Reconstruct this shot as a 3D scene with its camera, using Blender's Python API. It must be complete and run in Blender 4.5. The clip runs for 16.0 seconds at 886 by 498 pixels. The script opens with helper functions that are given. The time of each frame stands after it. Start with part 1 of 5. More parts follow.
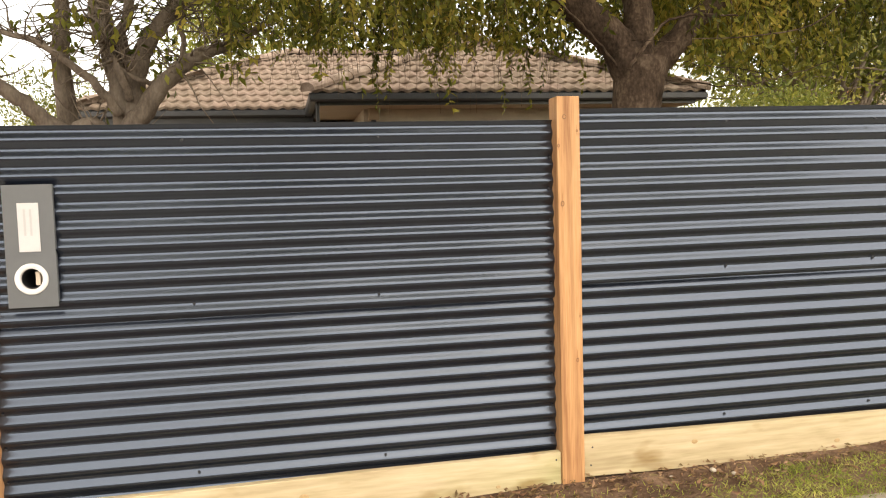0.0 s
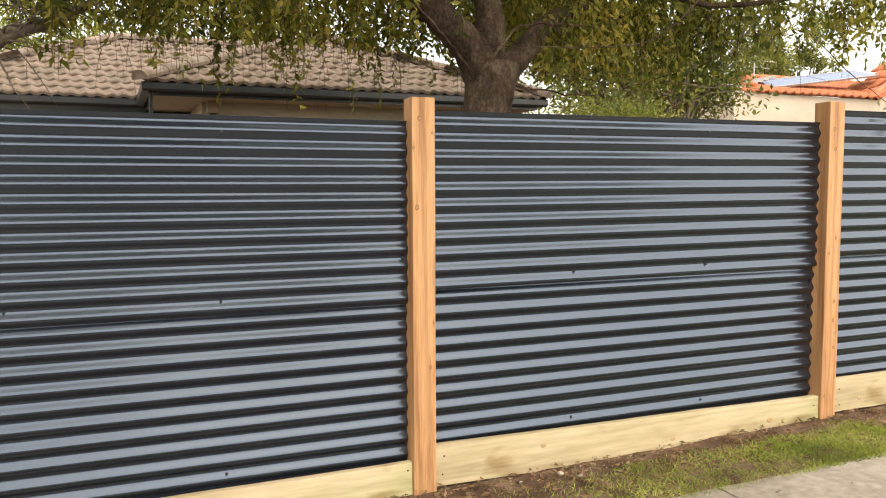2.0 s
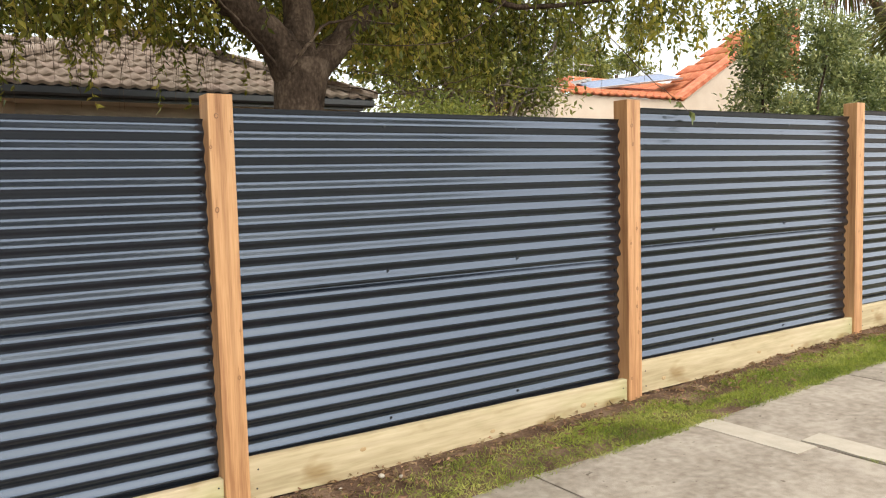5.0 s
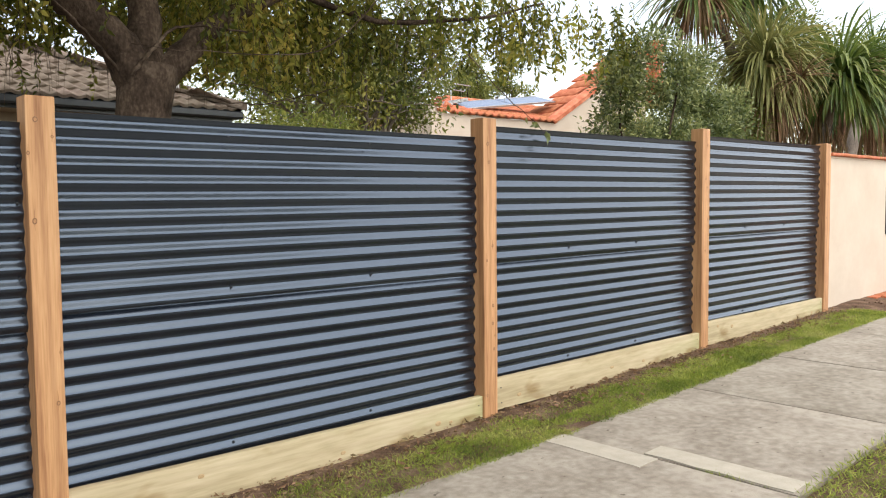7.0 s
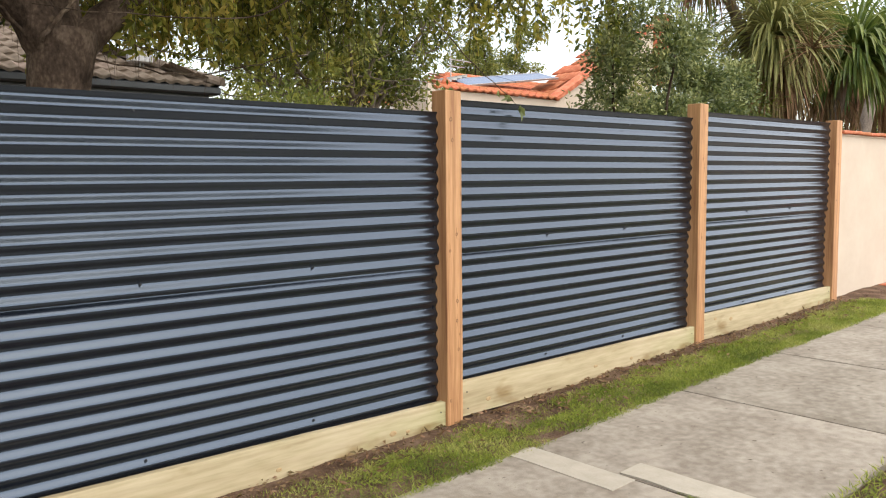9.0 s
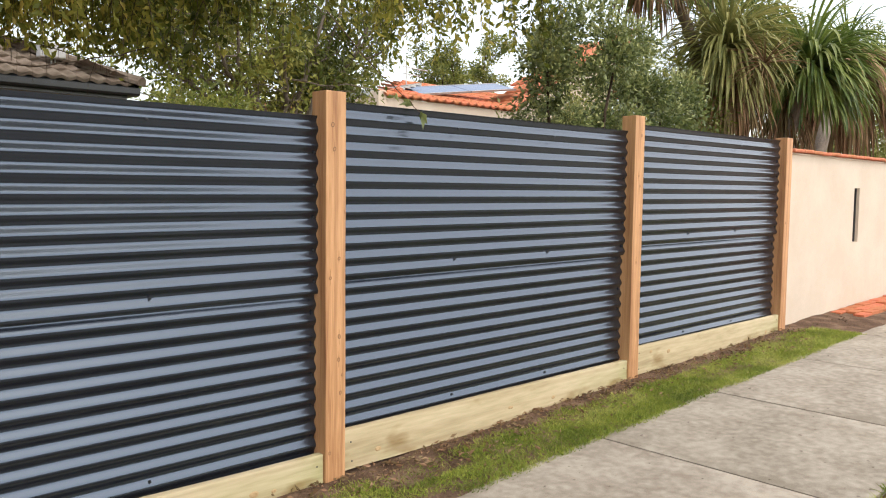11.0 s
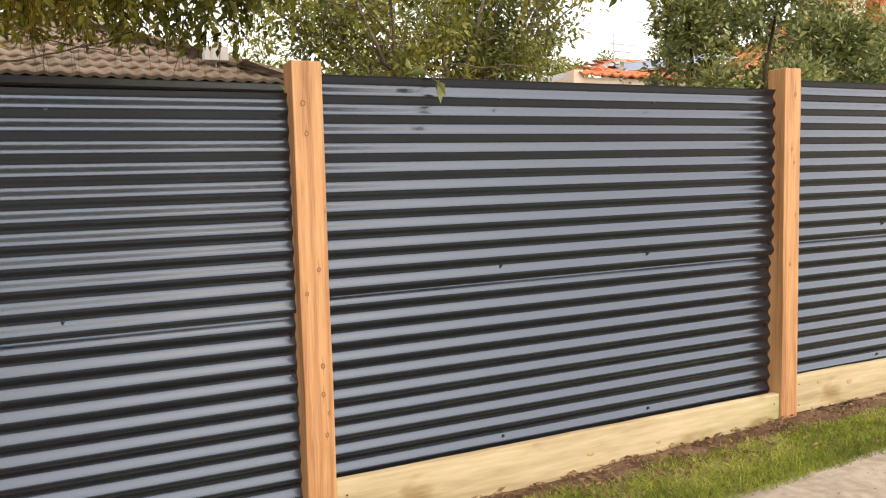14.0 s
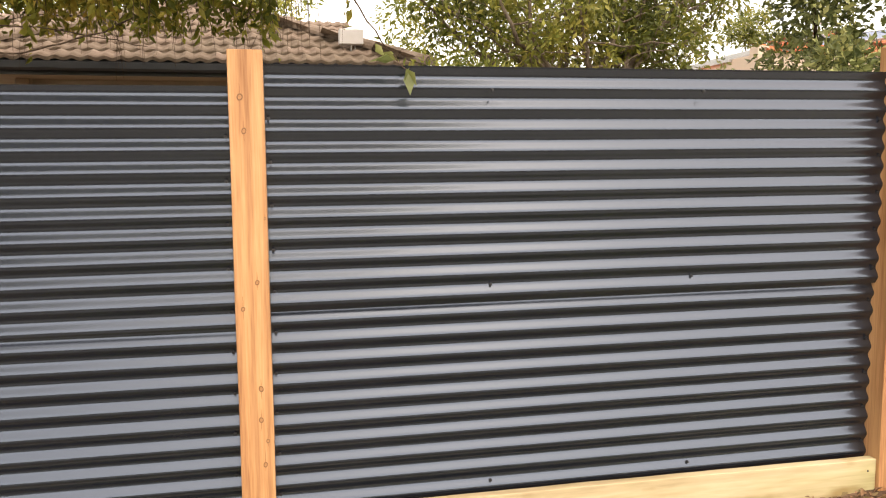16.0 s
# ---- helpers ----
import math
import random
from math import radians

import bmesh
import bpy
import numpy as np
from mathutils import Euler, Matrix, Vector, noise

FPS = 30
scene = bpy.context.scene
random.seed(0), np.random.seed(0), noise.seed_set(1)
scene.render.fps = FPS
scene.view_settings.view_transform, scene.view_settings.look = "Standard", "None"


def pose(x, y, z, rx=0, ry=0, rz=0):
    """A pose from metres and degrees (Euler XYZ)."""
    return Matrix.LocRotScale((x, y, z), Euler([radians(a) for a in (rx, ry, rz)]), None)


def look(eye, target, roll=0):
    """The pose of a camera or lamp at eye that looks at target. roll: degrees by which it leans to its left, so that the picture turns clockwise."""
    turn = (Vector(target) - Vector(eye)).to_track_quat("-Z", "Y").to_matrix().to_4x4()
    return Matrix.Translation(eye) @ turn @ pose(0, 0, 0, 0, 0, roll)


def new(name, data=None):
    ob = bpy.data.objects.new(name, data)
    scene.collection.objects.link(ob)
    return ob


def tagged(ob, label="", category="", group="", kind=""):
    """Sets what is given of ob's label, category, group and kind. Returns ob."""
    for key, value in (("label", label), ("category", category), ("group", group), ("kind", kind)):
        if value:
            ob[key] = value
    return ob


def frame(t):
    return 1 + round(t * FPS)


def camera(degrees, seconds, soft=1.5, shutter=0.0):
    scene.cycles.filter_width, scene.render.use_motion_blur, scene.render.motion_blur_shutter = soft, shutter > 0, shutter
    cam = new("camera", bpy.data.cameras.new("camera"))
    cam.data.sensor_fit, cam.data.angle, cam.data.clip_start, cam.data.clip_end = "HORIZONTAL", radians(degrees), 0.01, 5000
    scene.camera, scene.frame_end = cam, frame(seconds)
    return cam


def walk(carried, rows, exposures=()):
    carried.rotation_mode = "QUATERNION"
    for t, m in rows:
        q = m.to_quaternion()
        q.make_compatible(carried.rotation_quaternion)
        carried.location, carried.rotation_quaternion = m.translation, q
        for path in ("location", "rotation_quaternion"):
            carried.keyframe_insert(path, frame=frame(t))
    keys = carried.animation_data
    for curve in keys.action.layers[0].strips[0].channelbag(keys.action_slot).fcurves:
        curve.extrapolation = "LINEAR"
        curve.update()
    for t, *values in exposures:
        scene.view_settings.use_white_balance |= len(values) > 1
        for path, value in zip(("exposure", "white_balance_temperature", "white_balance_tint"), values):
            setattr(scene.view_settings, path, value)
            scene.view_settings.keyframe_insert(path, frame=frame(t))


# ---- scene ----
cam = camera(58.3, 16.0, soft=1.1)
PATH = [
    (0, (-0.013, -0.231, 1.46), (0.375, 1.725, 1.313), -1.6),
    (0.5, (0.018, -0.198, 1.459), (0.335, 1.773, 1.336), -1.9),
    (1, (0.039, -0.169, 1.463), (0.465, 1.781, 1.339), -1.5),
    (1.5, (0.015, -0.121, 1.467), (0.635, 1.774, 1.323), -0.8),
    (2, (-0.02, -0.079, 1.472), (0.748, 1.762, 1.318), -0.2),
    (2.5, (-0.041, -0.051, 1.473), (0.836, 1.74, 1.323), 0.1),
    (3, (-0.053, -0.055, 1.471), (0.907, 1.692, 1.317), -0.0),
    (3.2, (-0.051, -0.059, 1.47), (0.93, 1.677, 1.314), -0.2),
    (5.3, (0.167, -0.08, 1.446), (1.323, 1.545, 1.295), -1.3),
    (5.5, (0.17, -0.08, 1.441), (1.359, 1.521, 1.293), -1.1),
    (6, (0.191, -0.094, 1.44), (1.454, 1.45, 1.301), -1.0),
    (6.5, (0.213, -0.106, 1.441), (1.531, 1.393, 1.31), -0.9),
    (7, (0.331, -0.12, 1.443), (1.677, 1.354, 1.326), -0.5),
    (7.5, (0.443, -0.106, 1.447), (1.792, 1.365, 1.323), -0.7),
    (8, (0.575, 0.003, 1.444), (1.915, 1.481, 1.296), -0.9),
    (8.2, (0.64, 0.069, 1.462), (1.976, 1.55, 1.312), -1.1),
    (10.3, (1.354, 0.089, 1.456), (2.66, 1.59, 1.252), 0.9),
    (10.5, (1.433, 0.134, 1.452), (2.756, 1.622, 1.266), 0.9),
    (11, (1.622, 0.262, 1.493), (3.007, 1.698, 1.35), 0.7),
    (11.5, (1.753, 0.306, 1.492), (3.136, 1.745, 1.36), -0.6),
    (12, (1.995, 0.262, 1.486), (3.307, 1.767, 1.363), -1.1),
    (12.5, (2.201, 0.198, 1.494), (3.455, 1.75, 1.359), -1.6),
    (13, (2.417, 0.247, 1.467), (3.617, 1.84, 1.314), -2.0),
    (13.5, (2.653, 0.337, 1.499), (3.714, 2.026, 1.35), -1.6),
    (14, (2.963, 0.393, 1.494), (3.845, 2.18, 1.326), -1.4),
    (14.5, (3.232, 0.464, 1.536), (4.036, 2.282, 1.31), -0.5),
    (15, (3.486, 0.565, 1.532), (4.25, 2.4, 1.308), -0.7),
    (15.5, (3.673, 0.612, 1.579), (4.299, 2.5, 1.369), -0.8),
    (16, (3.944, 0.534, 1.57), (4.349, 2.481, 1.359), -0.4),
]
walk(cam, [(t, look(eye, target, roll)) for t, eye, target, roll in PATH], [(0.0, 2.03, 8800, 14), (3.0, 1.92, 7900, 10), (5.5, 1.78, 7400, 10), (7.0, 1.65, 7100, 9), (10.5, 1.62, 7300, 11), (12.5, 1.62, 7200, 11), (14.5, 1.84, 8800, 17), (16.0, 1.98, 9000, 18)])

# ---- light ----
world = bpy.data.worlds.new("sky")
scene.world = world
world.use_nodes = True
wn = world.node_tree.nodes
sky = wn.new("ShaderNodeTexSky")
sky.sky_type, sky.sun_disc = "NISHITA", False
sky.sun_elevation, sky.sun_rotation = radians(60), radians(160)
sky.air_density, sky.dust_density, sky.ozone_density = 1.0, 1.2, 1.0
hsv = wn.new("ShaderNodeHueSaturation")
hsv.inputs["Saturation"].default_value = 0.6
world.node_tree.links.new(sky.outputs[0], hsv.inputs["Color"])
world.node_tree.links.new(hsv.outputs[0], wn["Background"].inputs[0])
wn["Background"].inputs[1].default_value = 0.122
sun = new("sun", bpy.data.lights.new("sun", "SUN"))
sun.data.energy, sun.data.angle, sun.data.color = 1.0, radians(150), (1.0, 0.96, 0.91)
sun.matrix_world = look((7.2, -19.8, 36.5), (0, 0, 0))


# ---- materials ----
def material(name, colours, scale=8.0, stretch=(1, 1, 1), rough=0.6, bump=0.15, bump_scale=None, metal=0.0,
             island=0.0, obj=0.0, fine=0.3, spec=0.5, through_light=0.0, bump_distance=0.01, detail=6.0, coat=0.0):
    """Noise at two scales between colours, with relief; island and obj set the change from piece to piece."""
    m = bpy.data.materials.new(name)
    m.use_nodes = True
    n, l = m.node_tree.nodes, m.node_tree.links
    p = n["Principled BSDF"]
    tc, mp = n.new("ShaderNodeTexCoord"), n.new("ShaderNodeMapping")
    mp.inputs["Scale"].default_value = stretch
    l.new(tc.outputs["Object"], mp.inputs["Vector"])
    a, b = n.new("ShaderNodeTexNoise"), n.new("ShaderNodeTexNoise")
    a.inputs["Scale"].default_value, a.inputs["Detail"].default_value = scale, detail
    b.inputs["Scale"].default_value, b.inputs["Detail"].default_value = scale * 9, 4
    for t in (a, b):
        l.new(mp.outputs[0], t.inputs["Vector"])
    mix = n.new("ShaderNodeMath")
    mix.operation = "MULTIPLY_ADD"
    l.new(b.outputs["Fac"], mix.inputs[0])
    mix.inputs[1].default_value = fine
    l.new(a.outputs["Fac"], mix.inputs[2])
    sub = n.new("ShaderNodeMath")
    sub.operation = "SUBTRACT"
    l.new(mix.outputs[0], sub.inputs[0])
    sub.inputs[1].default_value = fine * 0.5
    ramp = n.new("ShaderNodeValToRGB")
    cr = ramp.color_ramp
    lo, hi = 0.28, 0.72
    for k, c in enumerate(colours):
        pos = lo + (hi - lo) * k / max(1, len(colours) - 1)
        e = cr.elements[k] if k < 2 else cr.elements.new(pos)
        e.position, e.color = pos, (*c, 1)
    l.new(sub.outputs[0], ramp.inputs[0])
    colour = ramp.outputs[0]
    if island or obj:
        h = n.new("ShaderNodeHueSaturation")
        src = n.new("ShaderNodeNewGeometry").outputs["Random Per Island"] if island else n.new("ShaderNodeObjectInfo").outputs["Random"]
        amount = island or obj
        r = n.new("ShaderNodeMapRange")
        l.new(src, r.inputs["Value"])
        r.inputs["To Min"].default_value, r.inputs["To Max"].default_value = 1 - amount, 1 + amount
        l.new(r.outputs[0], h.inputs["Value"])
        r2 = n.new("ShaderNodeMapRange")
        l.new(src, r2.inputs["Value"])
        r2.inputs["To Min"].default_value, r2.inputs["To Max"].default_value = 0.5 + amount * 0.06, 0.5 - amount * 0.06
        l.new(r2.outputs[0], h.inputs["Hue"])
        l.new(colour, h.inputs["Color"])
        colour = h.outputs[0]
    l.new(colour, p.inputs["Base Color"])
    p.inputs["Roughness"].default_value, p.inputs["Metallic"].default_value = rough, metal
    p.inputs["Specular IOR Level"].default_value = spec
    p.inputs["Coat Weight"].default_value = coat
    if bump:
        bp, bn = n.new("ShaderNodeBump"), n.new("ShaderNodeTexNoise")
        bn.inputs["Scale"].default_value, bn.inputs["Detail"].default_value = bump_scale or scale * 4, 5
        l.new(mp.outputs[0], bn.inputs["Vector"])
        l.new(bn.outputs["Fac"], bp.inputs["Height"])
        bp.inputs["Strength"].default_value, bp.inputs["Distance"].default_value = bump, bump_distance
        l.new(bp.outputs[0], p.inputs["Normal"])
    if through_light:
        tr, ms = n.new("ShaderNodeBsdfTranslucent"), n.new("ShaderNodeMixShader")
        l.new(colour, tr.inputs["Color"])
        ms.inputs[0].default_value = through_light
        l.new(p.outputs[0], ms.inputs[1])
        l.new(tr.outputs[0], ms.inputs[2])
        l.new(ms.outputs[0], n["Material Output"].inputs["Surface"])
    return m


def knot_material():
    """A knot seen end-on: pale heart, dark ring, then the wood's own colour at the rim."""
    m = material("knot_wood", [(0.36, 0.17, 0.07), (0.52, 0.28, 0.13)], 3, rough=0.6, bump=0.2)
    n, l = m.node_tree.nodes, m.node_tree.links
    p = n["Principled BSDF"]
    old = p.inputs["Base Color"].links[0].from_socket
    tc, ln, r, mix = n.new("ShaderNodeTexCoord"), n.new("ShaderNodeVectorMath"), n.new("ShaderNodeValToRGB"), n.new("ShaderNodeMix")
    ln.operation = "LENGTH"
    l.new(tc.outputs["Object"], ln.inputs[0])
    l.new(ln.outputs["Value"], r.inputs[0])
    for k, (pos, v) in enumerate(((0.0, 0.55), (0.15, 0.95), (0.5, 0.9), (0.66, 0.38), (0.8, 0.5), (1.0, 1.0))):
        e = r.color_ramp.elements[k] if k < 2 else r.color_ramp.elements.new(pos)
        e.position, e.color = pos, (v, v * 0.95, v * 0.9, 1)
    mix.data_type, mix.blend_type = "RGBA", "MULTIPLY"
    mix.inputs[0].default_value = 1.0
    l.new(old, mix.inputs["A"])
    l.new(r.outputs[0], mix.inputs["B"])
    l.new(mix.outputs["Result"], p.inputs["Base Color"])
    return m


SHEET = material("satin_steel", [(0.007, 0.0092, 0.0155), (0.010, 0.0126, 0.0195)], 3, (0.3, 1, 1), rough=0.25, bump=0.015, bump_scale=60, spec=0.5, bump_distance=0.001)
SHEET.node_tree.nodes["Principled BSDF"].inputs["IOR"].default_value = 1.95
SHEET.node_tree.nodes["Principled BSDF"].inputs["Specular Tint"].default_value = (0.65, 0.81, 1.0, 1)
SCREW = material("screw_steel", [(0.012, 0.013, 0.016), (0.025, 0.027, 0.03)], 40, rough=0.4, bump=0)
POST = material("cypress", [(0.34, 0.15, 0.06), (0.55, 0.29, 0.13), (0.66, 0.385, 0.19)], 16, (1, 1, 0.045), rough=0.62, bump=0.25, bump_scale=60, fine=0.5, obj=0.06, bump_distance=0.003)
KNOT = knot_material()
GRAIN = material("grain_streak", [(0.30, 0.13, 0.05), (0.42, 0.21, 0.09)], 40, rough=0.65, bump=0.1)
SLEEPER = material("treated_pine", [(0.36, 0.285, 0.155), (0.53, 0.435, 0.265), (0.66, 0.555, 0.37)], 5, (0.12, 1, 1.2), rough=0.7, bump=0.3, bump_scale=40, fine=0.45, obj=0.04, bump_distance=0.003)
SOIL = material("soil", [(0.075, 0.045, 0.030), (0.145, 0.092, 0.062), (0.25, 0.168, 0.115)], 6, rough=0.95, bump=0.9, bump_scale=45, spec=0.1, bump_distance=0.03)
CONCRETE = material("footpath_concrete", [(0.245, 0.210, 0.165), (0.32, 0.28, 0.226), (0.40, 0.355, 0.29)], 2.2, rough=0.9, bump=0.6, bump_scale=160, fine=0.95, obj=0.05, spec=0.2, bump_distance=0.004)
PATCH = material("pale_mortar", [(0.42, 0.375, 0.30), (0.52, 0.47, 0.385)], 9, rough=0.9, bump=0.5, bump_scale=120, spec=0.2, bump_distance=0.003)


def stain(m, tint, scale, stretch, start, full):
    """Scattered marks of a tint over a material's own colour."""
    n, l = m.node_tree.nodes, m.node_tree.links
    p = n["Principled BSDF"]
    colour = p.inputs["Base Color"].links[0].from_socket
    tc, mp, t = n.new("ShaderNodeTexCoord"), n.new("ShaderNodeMapping"), n.new("ShaderNodeTexNoise")
    mp.inputs["Scale"].default_value = stretch
    l.new(tc.outputs["Object"], mp.inputs["Vector"])
    l.new(mp.outputs[0], t.inputs["Vector"])
    t.inputs["Scale"].default_value, t.inputs["Detail"].default_value = scale, 3
    r = n.new("ShaderNodeMapRange")
    r.inputs["From Min"].default_value, r.inputs["From Max"].default_value = start, full
    l.new(t.outputs["Fac"], r.inputs["Value"])
    mix = n.new("ShaderNodeMix")
    mix.data_type, mix.blend_type = "RGBA", "MULTIPLY"
    l.new(r.outputs[0], mix.inputs[0])
    l.new(colour, mix.inputs[6])
    mix.inputs[7].default_value = (*tint, 1)
    l.new(mix.outputs[2], p.inputs["Base Color"])


stain(SLEEPER, (0.70, 0.60, 0.46), 6, (0.5, 1, 1.3), 0.58, 0.72)
stain(SLEEPER, (0.90, 1.0, 0.86), 2.5, (0.5, 1, 1), 0.5, 0.7)
stain(CONCRETE, (0.45, 0.43, 0.40), 26, (1, 1, 1), 0.69, 0.74)
stain(CONCRETE, (0.78, 0.76, 0.74), 3.5, (1, 1, 1), 0.55, 0.75)
GRASS = material("grass", [(0.13, 0.183, 0.03), (0.285, 0.345, 0.06), (0.49, 0.49, 0.155)], 2.5, rough=0.6, bump=0, island=0.35, spec=0.25, through_light=0.3)
RENDER = material("cream_render", [(0.61, 0.50, 0.395), (0.67, 0.57, 0.46)], 2.5, rough=0.85, bump=0.35, bump_scale=70, spec=0.2, bump_distance=0.004)
TERRACOTTA = material("terracotta", [(0.36, 0.10, 0.045), (0.50, 0.16, 0.075), (0.58, 0.24, 0.13)], 6, rough=0.75, bump=0.3, obj=0.14, spec=0.25)
ROOF = material("brown_concrete_tile", [(0.12, 0.088, 0.066), (0.20, 0.155, 0.12), (0.28, 0.23, 0.185)], 5, rough=0.85, bump=0.35, obj=0.13, spec=0.2)
GUTTER = material("dark_painted_metal", [(0.025, 0.03, 0.036), (0.04, 0.045, 0.05)], 4, rough=0.35, bump=0.05)
BRICK = material("beige_brickwork", [(0.40, 0.36, 0.29), (0.47, 0.43, 0.35)], 6, rough=0.85, bump=0.3)
SOFFIT = material("tan_soffit", [(0.30, 0.24, 0.17), (0.36, 0.29, 0.21)], 3, rough=0.7, bump=0.1)
BARK = material("grey_brown_bark", [(0.025, 0.016, 0.010), (0.075, 0.050, 0.034), (0.17, 0.125, 0.09)], 7, (1, 1, 0.6), rough=0.9, bump=0.8, bump_scale=26, fine=0.6, spec=0.2, bump_distance=0.02)
BARE = material("pale_bark", [(0.10, 0.078, 0.06), (0.18, 0.145, 0.115), (0.27, 0.225, 0.18)], 8, (1, 1, 0.4), rough=0.9, bump=0.6, bump_scale=30, fine=0.5, spec=0.2, bump_distance=0.012)
LEAF = material("drooping_leaf", [(0.07, 0.085, 0.016), (0.25, 0.26, 0.045), (0.52, 0.47, 0.10)], 1.2, rough=0.45, bump=0, island=0.6, through_light=0.62, spec=0.4)
LEAF_DARK = material("shrub_leaf", [(0.06, 0.08, 0.018), (0.17, 0.195, 0.042), (0.36, 0.35, 0.09)], 1.0, rough=0.45, bump=0, island=0.4, through_light=0.4, spec=0.4)
LEAF_GREY = material("greygreen_leaf", [(0.075, 0.105, 0.03), (0.20, 0.24, 0.085), (0.38, 0.41, 0.18)], 2.5, rough=0.4, bump=0, island=0.5, through_light=0.3, spec=0.45)
LEAF_LIME = material("bright_leaf", [(0.13, 0.16, 0.035), (0.25, 0.28, 0.06), (0.45, 0.42, 0.11)], 1.0, rough=0.5, bump=0, island=0.35, through_light=0.45, spec=0.35)
SWORD_PALE = material("pale_sword_leaf", [(0.15, 0.17, 0.05), (0.29, 0.29, 0.10), (0.46, 0.42, 0.19)], 2.0, rough=0.5, bump=0, island=0.35, through_light=0.3, spec=0.35)
SWORD = material("sword_leaf", [(0.05, 0.09, 0.02), (0.125, 0.185, 0.04), (0.29, 0.32, 0.10)], 2.0, rough=0.4, bump=0, island=0.35, through_light=0.3, spec=0.5)
DEAD = material("dead_leaf", [(0.14, 0.085, 0.045), (0.25, 0.16, 0.085), (0.36, 0.26, 0.15)], 3.0, rough=0.8, bump=0, island=0.35, through_light=0.2, spec=0.2)
GREY_PAINT = material("grey_powdercoat", [(0.115, 0.125, 0.13), (0.13, 0.14, 0.145)], 6, rough=0.5, bump=0.05, bump_scale=200)
WHITE = material("white_plastic", [(0.70, 0.70, 0.68), (0.78, 0.78, 0.77)], 8, rough=0.45, bump=0.03)
OFFWHITE = material("off_white_plate", [(0.55, 0.55, 0.55), (0.62, 0.62, 0.62)], 8, rough=0.5, bump=0.03)
PALE = material("faint_bar", [(0.47, 0.47, 0.47), (0.52, 0.52, 0.52)], 8, rough=0.5, bump=0)
# glass blue lightened in its colour to stand for mirrored sky
SOLAR = material("solar_glass", [(0.10, 0.14, 0.22), (0.13, 0.17, 0.26)], 3, rough=0.1, bump=0)
STEEL = material("galvanised_steel", [(0.35, 0.35, 0.34), (0.5, 0.5, 0.49)], 10, rough=0.45, bump=0.05, metal=0.8)
DARKMETAL = material("black_metal", [(0.02, 0.02, 0.022), (0.035, 0.035, 0.035)], 10, rough=0.5, bump=0)


def add_rings(m, scale, stretch, strength, axis="X", distort=4.0):
    """Growth-ring streaks laid over a wood's colour."""
    n, l = m.node_tree.nodes, m.node_tree.links
    p = n["Principled BSDF"]
    old = p.inputs["Base Color"].links[0].from_socket
    tc, mp, info = n.new("ShaderNodeTexCoord"), n.new("ShaderNodeMapping"), n.new("ShaderNodeObjectInfo")
    mp.inputs["Scale"].default_value = stretch
    l.new(tc.outputs["Object"], mp.inputs["Vector"])
    shift = n.new("ShaderNodeVectorMath")
    shift.operation = "ADD"
    l.new(mp.outputs[0], shift.inputs[0])
    mul = n.new("ShaderNodeMath")
    mul.operation, mul.inputs[1].default_value = "MULTIPLY", 7.0
    l.new(info.outputs["Random"], mul.inputs[0])
    l.new(mul.outputs[0], shift.inputs[1])
    w = n.new("ShaderNodeTexWave")
    w.wave_type, w.bands_direction = "BANDS", axis
    w.inputs["Scale"].default_value, w.inputs["Distortion"].default_value = scale, distort
    w.inputs["Detail"].default_value, w.inputs["Detail Scale"].default_value = 3.0, 1.2
    l.new(shift.outputs[0], w.inputs["Vector"])
    r = n.new("ShaderNodeValToRGB")
    r.color_ramp.elements[0].position, r.color_ramp.elements[0].color = 0.02, (1 - strength, 1 - strength * 1.25, 1 - strength * 1.4, 1)
    r.color_ramp.elements[1].position, r.color_ramp.elements[1].color = 0.45, (1, 1, 1, 1)
    l.new(w.outputs["Fac"], r.inputs[0])
    mix = n.new("ShaderNodeMix")
    mix.data_type, mix.blend_type = "RGBA", "MULTIPLY"
    mix.inputs[0].default_value = 1.0
    l.new(old, mix.inputs["A"])
    l.new(r.outputs[0], mix.inputs["B"])
    l.new(mix.outputs["Result"], p.inputs["Base Color"])


add_rings(POST, 5.0, (1, 1, 0.12), 0.17, "X", 9.0)
add_rings(SLEEPER, 4.0, (0.06, 1, 1), 0.09, "Z", 11.0)


# ---- mesh helpers ----
def thing(name, place, label, category, group="", kind=""):
    ob = new(name)
    ob.location = place
    return tagged(ob, label, category, group, kind)


def link(name, bm, mat, parent=None, label="", smooth=False):
    me = bpy.data.meshes.new(name)
    bm.to_mesh(me)
    bm.free()
    me.materials.append(mat)
    if smooth:
        me.polygons.foreach_set("use_smooth", [True] * len(me.polygons))
    ob = new(name, me)
    if parent:
        ob.parent = parent
    if label:
        ob["label"] = label
    return ob


def part(name, bm, mat, parent, label="", smooth=False):
    return link(name, bm, mat, parent, label, smooth)


def pydata(name, verts, faces, mat, parent=None, label="", smooth=False):
    me = bpy.data.meshes.new(name)
    me.from_pydata(verts, [], faces)
    me.materials.append(mat)
    if smooth:
        me.polygons.foreach_set("use_smooth", [True] * len(me.polygons))
    ob = new(name, me)
    if parent:
        ob.parent = parent
    if label:
        ob["label"] = label
    return ob


